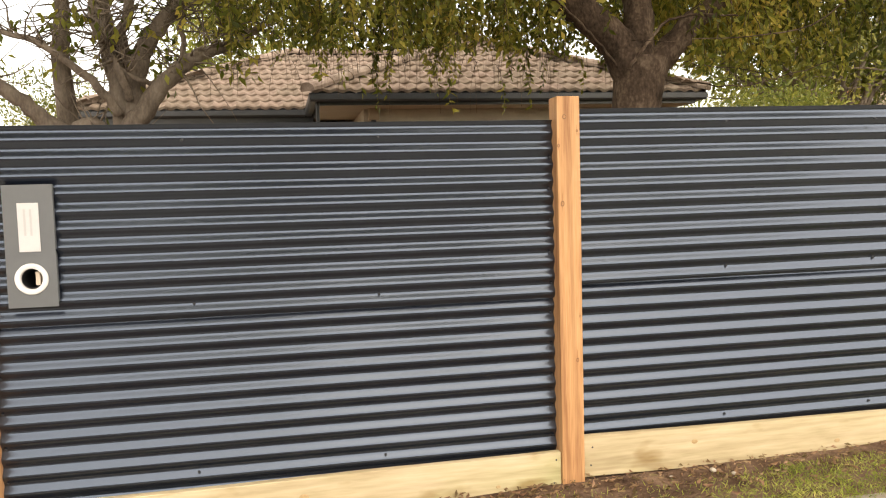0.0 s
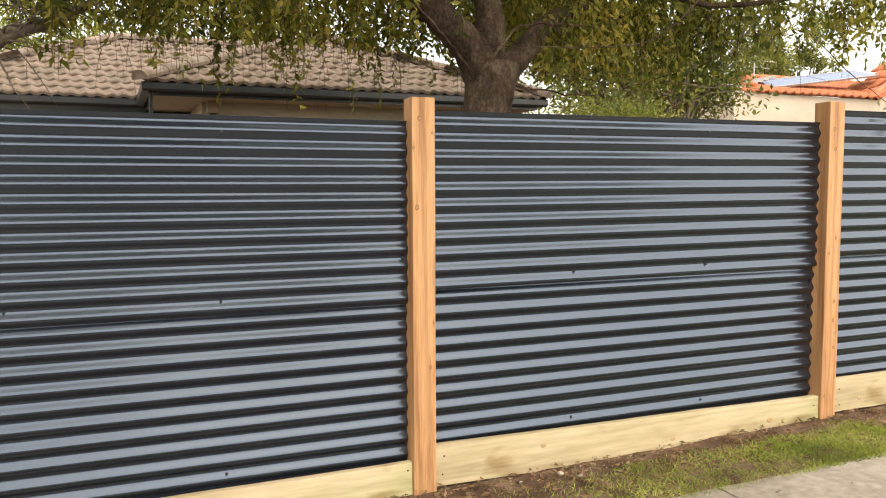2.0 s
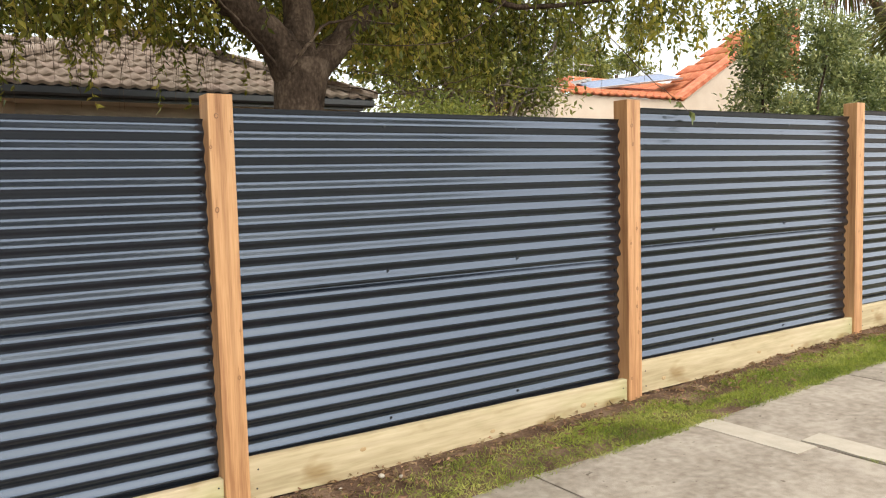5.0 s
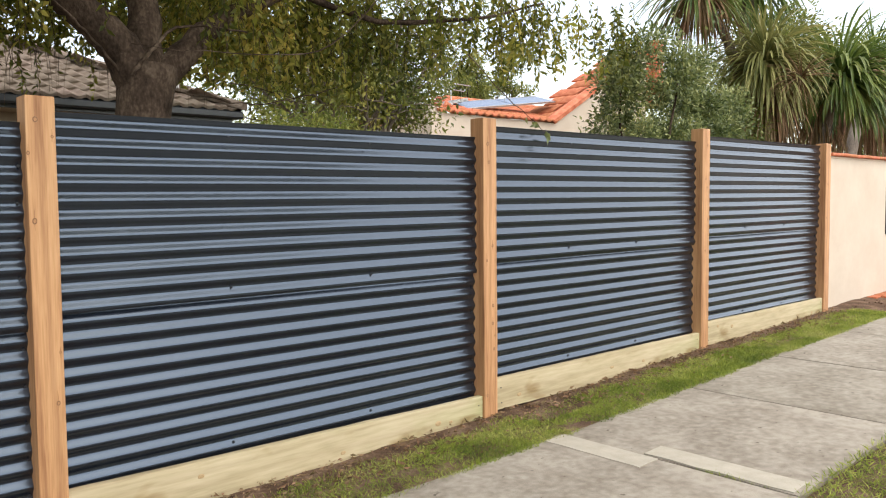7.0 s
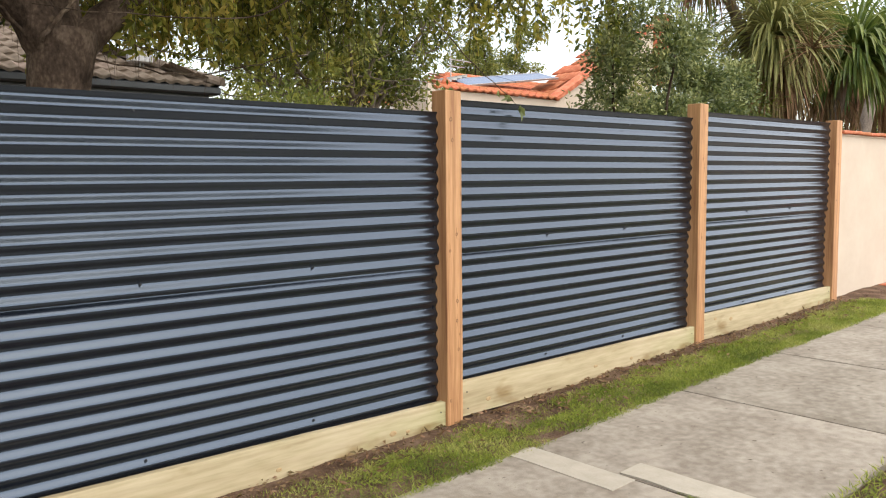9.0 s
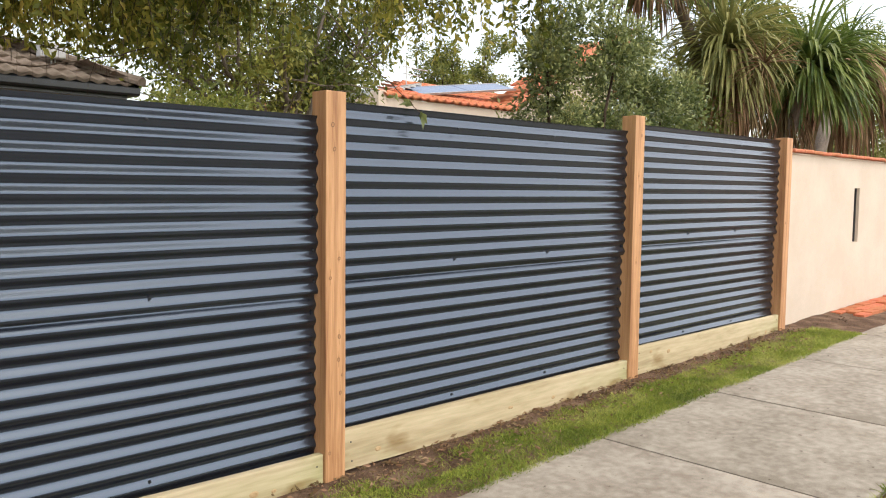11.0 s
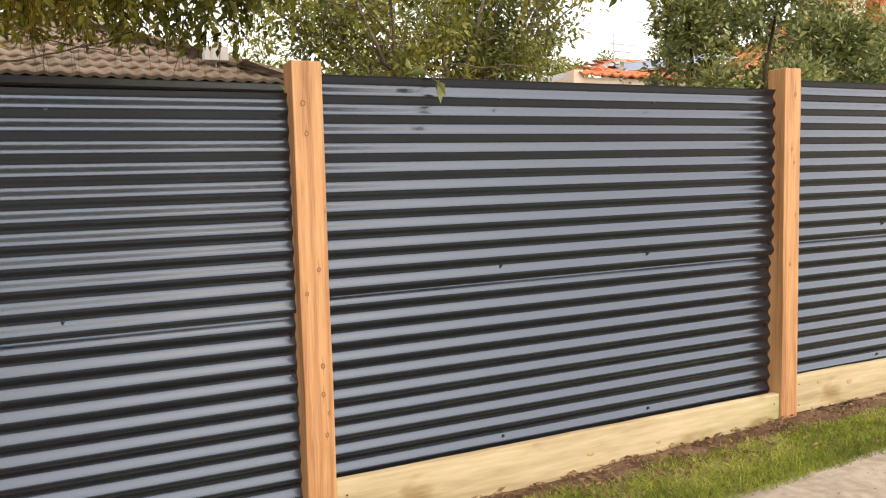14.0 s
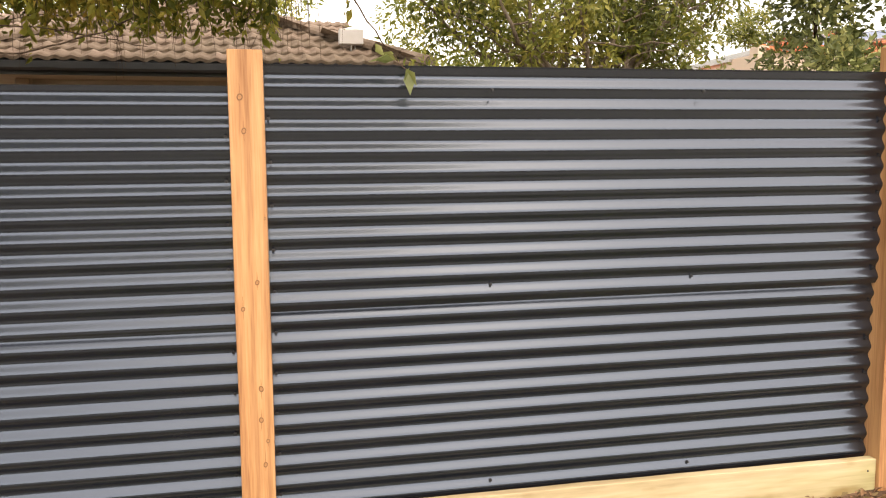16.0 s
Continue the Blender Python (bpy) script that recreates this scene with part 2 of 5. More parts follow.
def box(lo, hi, bevel=0.0, bm=None, segments=2):
    """A box between two corners, bevelled."""
    own = bmesh.new()
    bmesh.ops.create_cube(own, size=1)
    for v in own.verts:
        v.co = Vector([(lo[k] + hi[k]) / 2 + v.co[k] * (hi[k] - lo[k]) for k in range(3)])
    if bevel:
        bmesh.ops.bevel(own, geom=own.edges[:], offset=bevel, segments=segments, affect="EDGES", profile=0.5)
    if bm is None:
        return own
    me = bpy.data.meshes.new("tmp")
    own.to_mesh(me)
    own.free()
    bm.from_mesh(me)
    bpy.data.meshes.remove(me)
    return bm


def rod(bm, a, b, r0, r1=None, sides=8, cap=True):
    a, b = Vector(a), Vector(b)
    r1 = r0 if r1 is None else r1
    q = (b - a).to_track_quat("Z", "Y")
    rings = []
    for p, r in ((a, r0), (b, r1)):
        rings.append([bm.verts.new(p + q @ Vector((r * math.cos(2 * math.pi * k / sides), r * math.sin(2 * math.pi * k / sides), 0))) for k in range(sides)])
    for k in range(sides):
        bm.faces.new((rings[0][k], rings[0][(k + 1) % sides], rings[1][(k + 1) % sides], rings[1][k]))
    if cap:
        bm.faces.new(rings[0][::-1])
        bm.faces.new(rings[1])
    return bm


def tube(bm, pts, radii, sides=8, rough=0.0, rng=None):
    """A tapered limb through points."""
    pts = [Vector(p) for p in pts]
    prev, side = None, Vector((1, 0, 0))
    for k, p in enumerate(pts):
        d = (pts[min(k + 1, len(pts) - 1)] - pts[max(k - 1, 0)]).normalized()
        u = (side - d * side.dot(d))
        u = u.normalized() if u.length > 1e-4 else d.orthogonal().normalized()
        side, v = u, d.cross(u)
        ring = []
        for s in range(sides):
            a = 2 * math.pi * s / sides
            r = radii[k] * (1 + (rng.uniform(-rough, rough) if rng else 0))
            ring.append(bm.verts.new(p + u * (r * math.cos(a)) + v * (r * math.sin(a))))
        if prev:
            for s in range(sides):
                bm.faces.new((prev[s], prev[(s + 1) % sides], ring[(s + 1) % sides], ring[s]))
        else:
            bm.faces.new(ring[::-1])
        prev = ring
    bm.faces.new(prev)
    return bm


def bent(pts, n, wob, rng):
    """A line through points, filled in smoothly and slightly crooked."""
    pts = [np.array(p, float) for p in pts]
    out = []
    for k in range(len(pts) - 1):
        p0, p1, p2, p3 = pts[max(k - 1, 0)], pts[k], pts[k + 1], pts[min(k + 2, len(pts) - 1)]
        for s in range(n):
            t = s / n
            q = 0.5 * (2 * p1 + (p2 - p0) * t + (2 * p0 - 5 * p1 + 4 * p2 - p3) * t * t + (3 * p1 - p0 - 3 * p2 + p3) * t ** 3)
            out.append(q + (rng.normal(0, wob, 3) if out else 0))
    out.append(pts[-1])
    return out


# ---- ground ----
GX = (-400, -30, -10, -1.3, 1.3, 3.85, 6.43, 8.9, 12, 20, 60, 400)
GZ = (-0.9, -0.6, -0.30, -0.06, 0.032, 0.092, 0.185, 0.252, 0.30, 0.36, 0.6, 1.0)


def ground_z(x):
    return float(np.interp(x, GX, GZ))


def build_ground():
    xs = np.unique(np.concatenate([[-400, -150, -60, -30, -15, -8, -5], np.arange(-3, 13, 0.11), [14, 17, 20, 30, 60, 150, 400]]))
    ys = np.unique(np.concatenate([[-400, -150, -60, -20, -8, -4, -2, -1, -0.5], np.arange(0, 1.35, 0.15), [1.38, 1.44, 2.0, 2.68], np.arange(2.74, 3.5, 0.06), np.arange(3.6, 6, 0.4), [7, 10, 15, 25, 60, 150, 400]]))
    verts, faces = [], []
    for y in ys:
        for x in xs:
            z = ground_z(x)
            if 2.72 < y < 3.6 and -3 < x < 13:
                z += 0.018 * noise.noise((x * 2.1, y * 3, 0)) + 0.010 * noise.noise((x * 9, y * 9, 4)) + 0.012 * max(0, (y - 3.05) / 0.3)
            elif 1.42 < y < 2.72:
                z -= 0.05
            elif 0 < y < 1.42 and -3 < x < 13:
                z += 0.012 * noise.noise((x * 2, y * 2, 9))
            verts.append((x, y, z))
    w = len(xs)
    for j in range(len(ys) - 1):
        for i in range(w - 1):
            a = j * w + i
            faces.append((a, a + 1, a + w + 1, a + w))
    return tagged(pydata("ground", verts, faces, SOIL, smooth=True), "bare brown soil verge with leaf litter beside the footpath", "ground", kind="structure")


build_ground()

# unseen street side behind the camera, added to darken the sheets' reflections
ASPHALT = material("asphalt", [(0.035, 0.035, 0.036), (0.06, 0.06, 0.06)], 3, rough=0.9, bump=0.4, bump_scale=90, spec=0.2)
BACKDROP_GREEN = material("dull_green", [(0.03, 0.04, 0.02), (0.06, 0.075, 0.035)], 1.5, rough=0.9, bump=0.8, bump_scale=6, bump_distance=0.2)
road_bm = bmesh.new()
ROAD_X = (-60, -30, -10, -1.3, 1.3, 3.85, 6.43, 8.9, 12, 20, 60)
for xa, xb in zip(ROAD_X, ROAD_X[1:]):
    v = [road_bm.verts.new((x, y, ground_z(x) + 0.012)) for x, y in ((xa, -9.5), (xb, -9.5), (xb, -2.6), (xa, -2.6))]
    road_bm.faces.new(v)
tagged(link("road", road_bm, ASPHALT), "unseen dark asphalt strip added behind the nature strip", "road", kind="structure")
# invented backdrop: blocks the low sky that the corrugated steel would mirror
tagged(link("unseen_backdrop", box((-60, -17.4, -1), (60, -17, 2.6), 0.05), BACKDROP_GREEN), "unseen dull green backdrop added to dim low reflections", "wall", kind="structure")


# ---- fence ----
FRONT, SHEET_Y, DEEP = 3.30, 3.368, 0.0085
# posts: sides and top
POSTS = [(-1.347, -1.235, 1.830), (1.241, 1.353, 1.880), (3.793, 3.909, 1.956), (6.374, 6.490, 2.034), (8.842, 8.962, 2.019)]
# bays: top, sleeper top at both ends; for the upper and the lower sheet, first crest and pitch at both ends; gap between the sheets; seam
PANELS = [(1.777, 0.172, 0.197, (1.7165, 1.7165), (0.0755, 0.0755), (0.8948, 0.8948), (0.0755, 0.0755), 0.017, 0.933),
          (1.827, 0.259, 0.240, (1.7640, 1.7790), (0.0757, 0.0760), (0.9519, 0.9519), (0.0764, 0.0758), 0.017, 0.990),
          (1.916, 0.329, 0.333, (1.8420, 1.8560), (0.0755, 0.0759), (1.0155, 1.0250), (0.0755, 0.0758), 0.018, 1.055),
          (1.984, 0.407, 0.410, (1.9110, 1.9230), (0.0752, 0.0755), (1.0901, 1.0951), (0.0762, 0.0762), 0.018, 1.133)]
# knots: place across and height, radius
KNOTS = {0: [(0.06, 1.3, 0.010)],
         1: [(0.036, 1.785, 0.011), (0.021, 1.383, 0.010), (0.084, 0.640, 0.008), (0.099, 0.848, 0.005), (0.006, 1.652, 0.007), (0.097, 1.720, 0.006)],
         2: [(0.038, 1.799, 0.011), (0.048, 1.687, 0.009), (0.076, 1.173, 0.008), (0.026, 1.083, 0.008), (0.078, 0.800, 0.009), (0.075, 0.689, 0.009), (0.096, 0.612, 0.007), (0.085, 0.527, 0.008), (0.024, 0.243, 0.008), (0.108, 1.392, 0.004)],
         3: [(0.075, 1.90, 0.009), (0.052, 1.62, 0.007), (0.070, 1.55, 0.007), (0.085, 1.28, 0.006), (0.050, 1.02, 0.007)],
         4: [(0.05, 1.6, 0.008), (0.03, 1.25, 0.007)]}


def fence_post(i, x0, x1, top):
    rng = np.random.default_rng(10 + i)
    zb = ground_z((x0 + x1) / 2) - 0.12
    ob = thing("fence_post", ((x0 + x1) / 2, FRONT, zb), "square sawn cypress fence post with knots, unpainted", "fence post", "posts of the fence")
    bm = box((-(x1 - x0) / 2, 0, 0), ((x1 - x0) / 2, 0.112, top - zb), 0.004)
    bmesh.ops.subdivide_edges(bm, edges=[e for e in bm.edges if abs(e.verts[0].co.z - e.verts[1].co.z) > 0.5], cuts=14)
    for v in bm.verts:
        v.co.x += 0.0022 * noise.noise((v.co.z * 2.2, i * 7.1, 0.3))
        v.co.y += 0.0015 * noise.noise((v.co.z * 2.6, i * 3.3, 5.3))
    part("shaft", bm, POST, ob)
    for u, z, r in KNOTS.get(i, ()):
        k = bmesh.new()
        bmesh.ops.create_cone(k, segments=18, radius1=1.0, radius2=0.94, depth=0.0016, cap_ends=True)
        bmesh.ops.rotate(k, matrix=Matrix.Rotation(radians(90), 3, "X"), verts=k.verts)
        o = part("knot", k, KNOT, ob, "brown-ringed knot")
        o.location = (u - (x1 - x0) / 2, -0.0006, z - zb)
        o.scale = (r, 1.0, r * rng.uniform(1.15, 1.45))
        o.rotation_euler = (0, rng.uniform(-0.3, 0.3), 0)
        # dark grain streaks running up and down from the knot
        for way, run in ((1, rng.uniform(2.5, 6) * r), (-1, rng.uniform(1.5, 4) * r)):
            k = bmesh.new()
            rows = [[k.verts.new((dx + q * w, y, way * (r * 1.1 + run * f))) for q, y in ((-1, 0.001), (-1, -0.0006), (1, -0.0006), (1, 0.001))] for f, w, dx in ((0, 0.0016, 0), (0.5, 0.0010, rng.normal(0, 0.0006)), (1, 0.0004, rng.normal(0, 0.0012)))]
            for a, b in zip(rows, rows[1:]):
                for q in range(3):
                    k.faces.new((a[q], a[q + 1], b[q + 1], b[q]))
            bmesh.ops.recalc_face_normals(k, faces=k.faces)
            o = part("grain_line", k, GRAIN, ob, "dark grain streak beside a knot")
            o.location = (u - (x1 - x0) / 2, 0, z - zb)
    return ob


for i, (x0, x1, top) in enumerate(POSTS):
    fence_post(i, x0, x1, top)

screw_bm = bmesh.new()
bmesh.ops.create_cone(screw_bm, segments=12, radius1=0.0065, radius2=0.0062, depth=0.002, cap_ends=True)
bmesh.ops.create_cone(screw_bm, segments=6, radius1=0.0045, radius2=0.004, depth=0.010, cap_ends=True, matrix=Matrix.Translation((0, 0, 0.004)))
bmesh.ops.rotate(screw_bm, matrix=Matrix.Rotation(radians(90), 3, "X"), verts=screw_bm.verts)
SCREW_ME = bpy.data.meshes.new("screw")
screw_bm.to_mesh(SCREW_ME)
screw_bm.free()
SCREW_ME.materials.append(SCREW)


FLANK, BEND = math.tan(radians(33)), 0.153


def rolled_wave(u):
    """Profile of rolled corrugated steel, straight flanks between arcs: 1 on a crest, -1 in a valley, u in pitches from a crest."""
    u = abs((u + 0.5) % 1.0 - 0.5)
    whole = 0.5 - BEND
    d = u * u / (2 * BEND) if u < BEND else (u - BEND / 2 if u < 0.5 - BEND else whole - (0.5 - u) ** 2 / (2 * BEND))
    return 1 - 2 * d / whole


def sheet(x0, x1, ztop, zbot, crests, pitches, back, label, seed, hole=None):
    """A corrugated sheet, waves running along x; crest and pitch are given at both ends; it stands back by some millimetres."""
    ob = thing("corrugated_sheet", (x0, SHEET_Y + back, zbot), label, "fence panel", "corrugated sheets of the fence")
    rows = int(round((ztop - zbot) / pitches[0] * 20))
    zs = np.linspace(zbot, ztop, rows + 1)
    xs = np.linspace(x0, x1, 41)
    if hole:
        xs = np.unique(np.concatenate([xs, np.linspace(hole[0] - 0.08, hole[0] + 0.08, 24)]))
    w = len(xs)

    def surface(x, z, thick):
        f = (x - x0) / (x1 - x0)
        crest, pitch, rise = crests[0], pitches[0] + (pitches[1] - pitches[0]) * f, (crests[1] - crests[0]) * f
        sag = 0.0016 * noise.noise((x * 1.1, z * 0.9, seed)) + 0.0005 * noise.noise((x * 4, z * 0.8, seed + 9))
        dz = 0.0014 * noise.noise((x * 0.9, round((z - crest) / pitch) * 3.7, seed + 4))
        return (x - x0, -DEEP * rolled_wave((z - crest) / pitch) + sag + thick, z + dz + rise - zbot)

    for thick, flip, name in ((0.0, False, "profile"), (0.0012, True, "profile_back")):
        verts = [surface(x, z, thick) for z in zs for x in xs]
        faces = []
        for j in range(len(zs) - 1):
            for k in range(w - 1):
                if hole and math.hypot((xs[k] + xs[k + 1]) / 2 - hole[0], (zs[j] + zs[j + 1]) / 2 - hole[1]) < hole[2]:
                    continue
                a = j * w + k
                faces.append((a, a + w, a + w + 1, a + 1) if flip else (a, a + 1, a + w + 1, a + w))
        pydata(name, verts, faces, SHEET, ob, smooth=True)
    rim = [(x, zs[0]) for x in xs] + [(xs[-1], z) for z in zs[1:]] + [(x, zs[-1]) for x in xs[-2::-1]] + [(xs[0], z) for z in zs[-2:0:-1]]
    m = len(rim)
    verts = [surface(x, z, 0.0) for x, z in rim] + [surface(x, z, 0.0012) for x, z in rim]
    pydata("cut_edge", verts, [(k, m + k, m + (k + 1) % m, (k + 1) % m) for k in range(m)], SHEET, ob)
    return ob


def screw(ob, x, z, y):
    s = new("screw", SCREW_ME)
    s.parent = ob
    s.location = (x - ob.location.x, y, z - ob.location.z)


for i, (top, sl, sr, ca, pa, cb, pb, back, seam) in enumerate(PANELS):
    x0, x1 = POSTS[i][1] + 0.001, POSTS[i + 1][0] - 0.001
    bottom = (sl + sr) / 2 - 0.03
    hole = (-1.056, 1.139, 0.05) if i == 0 else None
    upper = sheet(x0, x1, top, seam, ca, pa, 0.0, "upper sheet of dark blue-grey corrugated steel, waves lying level", 30 + i, hole)
    lower = sheet(x0, x1, seam + 0.02, bottom, cb, pb, back, "lower sheet of dark blue-grey corrugated steel above a timber sleeper", 40 + i)
    rng = np.random.default_rng(70 + i)
    # end screws in every second valley
    for k in range(0, 10, 2):
        for x, e in ((x0 + 0.014, 0), (x1 - 0.016, 1)):
            screw(upper, x + rng.normal(0, 0.003), ca[e] - (k + 1.45) * pa[e] + rng.normal(0, 0.003), DEEP - 0.002)
            screw(lower, x + rng.normal(0, 0.003), cb[e] - (k + 0.45) * pb[e] + rng.normal(0, 0.003), DEEP - 0.002)
    for f in (0.325, 0.665):
        x = x0 + (x1 - x0) * f
        c0, p0, c1, p1 = (v[0] + (v[1] - v[0]) * f for v in (ca, pa, cb, pb))
        screw(upper, x + rng.normal(0, 0.01), c0 - 0.1 * p0, -DEEP)
        screw(upper, x + rng.normal(0, 0.01), c0 - 9.55 * p0, DEEP - 0.002)
        screw(lower, x + rng.normal(0, 0.01), c1 - 8.7 * p1, 0.0)


def sleeper(i, x0, x1, zl, zr):
    ob = thing("timber_sleeper", ((x0 + x1) / 2, 3.314, (zl + zr) / 2 - 0.2), "pale treated-pine sleeper board on edge between fence posts", "sleeper", "sleepers under the fence")
    h = (x1 - x0) / 2
    bm = box((-h, 0, 0), (h, 0.042, 0.2), 0.004)
    bmesh.ops.subdivide_edges(bm, edges=[e for e in bm.edges if abs(e.verts[0].co.x - e.verts[1].co.x) > 0.5], cuts=30)
    for v in bm.verts:
        v.co.z += (zr - zl) * v.co.x / (2 * h) + 0.0035 * noise.noise((v.co.x * 1.4, i * 5.0, 0.2)) + 0.0018 * noise.noise((v.co.x * 7, i * 5.0 + v.co.z * 9, 2.2))
        v.co.y += 0.002 * noise.noise((v.co.x * 2.0, i * 3.0, 7.2))
    part("board", bm, SLEEPER, ob)
    rng = np.random.default_rng(90 + i)
    for s in (-1, 1):
        for z in (0.05, 0.15):
            k = bmesh.new()
            bmesh.ops.create_cone(k, segments=10, radius1=0.0045, radius2=0.004, depth=0.003, cap_ends=True)
            bmesh.ops.rotate(k, matrix=Matrix.Rotation(radians(90), 3, "X"), verts=k.verts)
            bmesh.ops.translate(k, vec=(s * (h - 0.035 + rng.normal(0, 0.006)), -0.0005, z + (zr - zl) * s / 2 + rng.normal(0, 0.01)), verts=k.verts)
            part("screw", k, DARKMETAL, ob, "dark screw head")
    for _ in range(4):
        k = bmesh.new()
        r = rng.uniform(0.009, 0.017)
        bmesh.ops.create_cone(k, segments=14, radius1=r, radius2=r * 0.6, depth=0.003, cap_ends=True)
        bmesh.ops.scale(k, vec=(1.6, 1, 1), verts=k.verts)
        bmesh.ops.rotate(k, matrix=Matrix.Rotation(radians(90), 3, "X"), verts=k.verts)
        x = rng.uniform(-h * 0.9, h * 0.9)
        bmesh.ops.translate(k, vec=(x, -0.0008, rng.uniform(0.05, 0.15) + (zr - zl) * x / (2 * h)), verts=k.verts)
        part("knot", k, PINEKNOT, ob, "brown knot")
    return ob


PINEKNOT = material("pine_knot", [(0.40, 0.26, 0.12), (0.54, 0.39, 0.21)], 50, rough=0.7, bump=0.2)
for i, (top, sl, sr, *_) in enumerate(PANELS):
    sleeper(i, POSTS[i][1] + 0.002, POSTS[i + 1][0] - 0.002, sl, sr)


def letterbox():
    ob = thing("letterbox", (-1.0545, 3.338, 1.020), "grey powder-coated letterbox plate with white ring, set in the fence", "letterbox")
    bm = bmesh.new()
    # plate with a round hole
    cx, cz, r, n = -0.0015, 0.119, 0.044, 32
    x0, x1, z0, z1 = -0.0975, 0.0975, 0.0, 0.512
    front, back = [], []
    for y, out in ((0.0, front), (0.022, back)):
        ring = [bm.verts.new((cx + r * math.cos(2 * math.pi * k / n), y, cz + r * math.sin(2 * math.pi * k / n))) for k in range(n)]
        rim = []
        for k in range(n):
            c, s = math.cos(2 * math.pi * k / n), math.sin(2 * math.pi * k / n)
            q = min((x1 - cx) / c if c > 1e-6 else 9, (x0 - cx) / c if c < -1e-6 else 9, (cz - z0) / -s if s < -1e-6 else 9, (0.24 - cz) / s if s > 1e-6 else 9)
            rim.append(bm.verts.new((cx + q * c, y, cz + q * s)))
        out += [ring, rim]
    for k in range(n):
        j = (k + 1) % n
        bm.faces.new((front[0][k], front[1][k], front[1][j], front[0][j]))
        bm.faces.new((front[0][k], front[0][j], back[0][j], back[0][k]))
        bm.faces.new((front[1][j], front[1][k], back[1][k], back[1][j]))
    box((x0, 0.0, 0.24), (x1, 0.022, z1), 0, bm)
    for c in ((x0, z0), (x1, z0), (x0, 0.24), (x1, 0.24)):
        near = [v for v in front[1] if abs(v.co.x - c[0]) < 0.045 and abs(v.co.z - c[1]) < 0.045]
        if near:
            v = min(near, key=lambda w: (w.co.x - c[0]) ** 2 + (w.co.z - c[1]) ** 2)
            v.co.x, v.co.z = c
    part("plate", bm, GREY_PAINT, ob)
    bm = bmesh.new()
    prev = None
    for k in range(41):
        a = 2 * math.pi * k / 40
        ring = [bm.verts.new((cx + q * math.cos(a), y, cz + q * math.sin(a))) for q, y in ((0.066, -0.001), (0.065, -0.007), (0.062, -0.009), (0.047, -0.009), (0.044, -0.006), (0.043, 0.012))]
        if prev:
            for s in range(5):
                bm.faces.new((prev[s], prev[s + 1], ring[s + 1], ring[s]))
        prev = ring
    bmesh.ops.remove_doubles(bm, verts=bm.verts, dist=1e-5)
    part("ring", bm, WHITE, ob, "white plastic ring and tube", smooth=True)
    bm = bmesh.new()
    rod(bm, (cx, 0.0121, cz), (cx, 0.238, cz), 0.0435, None, 32, False)
    part("tube", bm, DARKMETAL, ob, "dark newspaper tube", True)
    part("pale_slip", box((cx + 0.010, 0.016, cz - 0.029), (cx + 0.029, 0.20, cz + 0.029), 0.003), RENDER, ob, "pale tan sheet inside the tube")
    bm = bmesh.new()
    bmesh.ops.create_cone(bm, segments=32, radius1=0.044, radius2=0.044, depth=0.004, cap_ends=True)
    bmesh.ops.rotate(bm, matrix=Matrix.Rotation(radians(90), 3, "X"), verts=bm.verts)
    bmesh.ops.translate(bm, vec=(cx, 0.238, cz), verts=bm.verts)
    part("tube_end", bm, DARKMETAL, ob, "dark tube end")
    label = part("label_plate", box((-0.041, -0.004, 0.233), (0.0415, -0.0005, 0.436), 0.001), OFFWHITE, ob, "blank-looking white label plate")
    for x in (-0.014, 0.010):
        part("bar", box((x - 0.004, -0.0055, 0.30), (x + 0.004, -0.0042, 0.41), 0), PALE, label, "faint grey bar")
    return ob


letterbox()


# ---- footpath ----
JOINTS = [-2.8, -1.44, -0.10, 1.23, 2.555, 3.885, 5.25, 6.53, 7.90, 9.25, 10.60, 12.0]


def slab(x0, x1, i):
    ob = thing("concrete_slab", ((x0 + x1) / 2, 2.08, ground_z((x0 + x1) / 2) - 0.09), "weathered grey concrete footpath slab", "paving slab", "slabs of the footpath")
    h = (x1 - x0) / 2 - 0.007
    bm = bmesh.new()
    nx, ny = 24, 24
    grid = [[None] * (ny + 1) for _ in range(nx + 1)]
    edge = []
    for a in range(nx + 1):
        for b in range(ny + 1):
            x, y = -h + 2 * h * a / nx, -0.68 + 1.36 * b / ny
            wx = x
            wy = y + (0.018 * noise.noise(((x + ob.location.x) * 3, y, 3)) + 0.008 * noise.noise(((x + ob.location.x) * 11, y, 5)) if b in (0, ny) else 0)
            z = ground_z(ob.location.x + x) - ob.location.z + 0.012 + 0.002 * noise.noise((x * 2, y * 2, i))
            if a in (0, nx) or b in (0, ny):
                z -= 0.005
            grid[a][b] = bm.verts.new((wx, wy, z))
    for a in range(nx):
        for b in range(ny):
            bm.faces.new((grid[a][b], grid[a + 1][b], grid[a + 1][b + 1], grid[a][b + 1]))
    rim = [grid[a][0] for a in range(nx)] + [grid[nx][b] for b in range(ny)] + [grid[a][ny] for a in range(nx, 0, -1)] + [grid[0][b] for b in range(ny, 0, -1)]
    low = [bm.verts.new((v.co.x, v.co.y, v.co.z - 0.09)) for v in rim]
    for k in range(len(rim)):
        j = (k + 1) % len(rim)
        bm.faces.new((rim[j], rim[k], low[k], low[j]))
    part("slab_body", bm, CONCRETE, ob, smooth=False)
    return ob


slabs = [slab(JOINTS[i], JOINTS[i + 1], i) for i in range(len(JOINTS) - 1)]


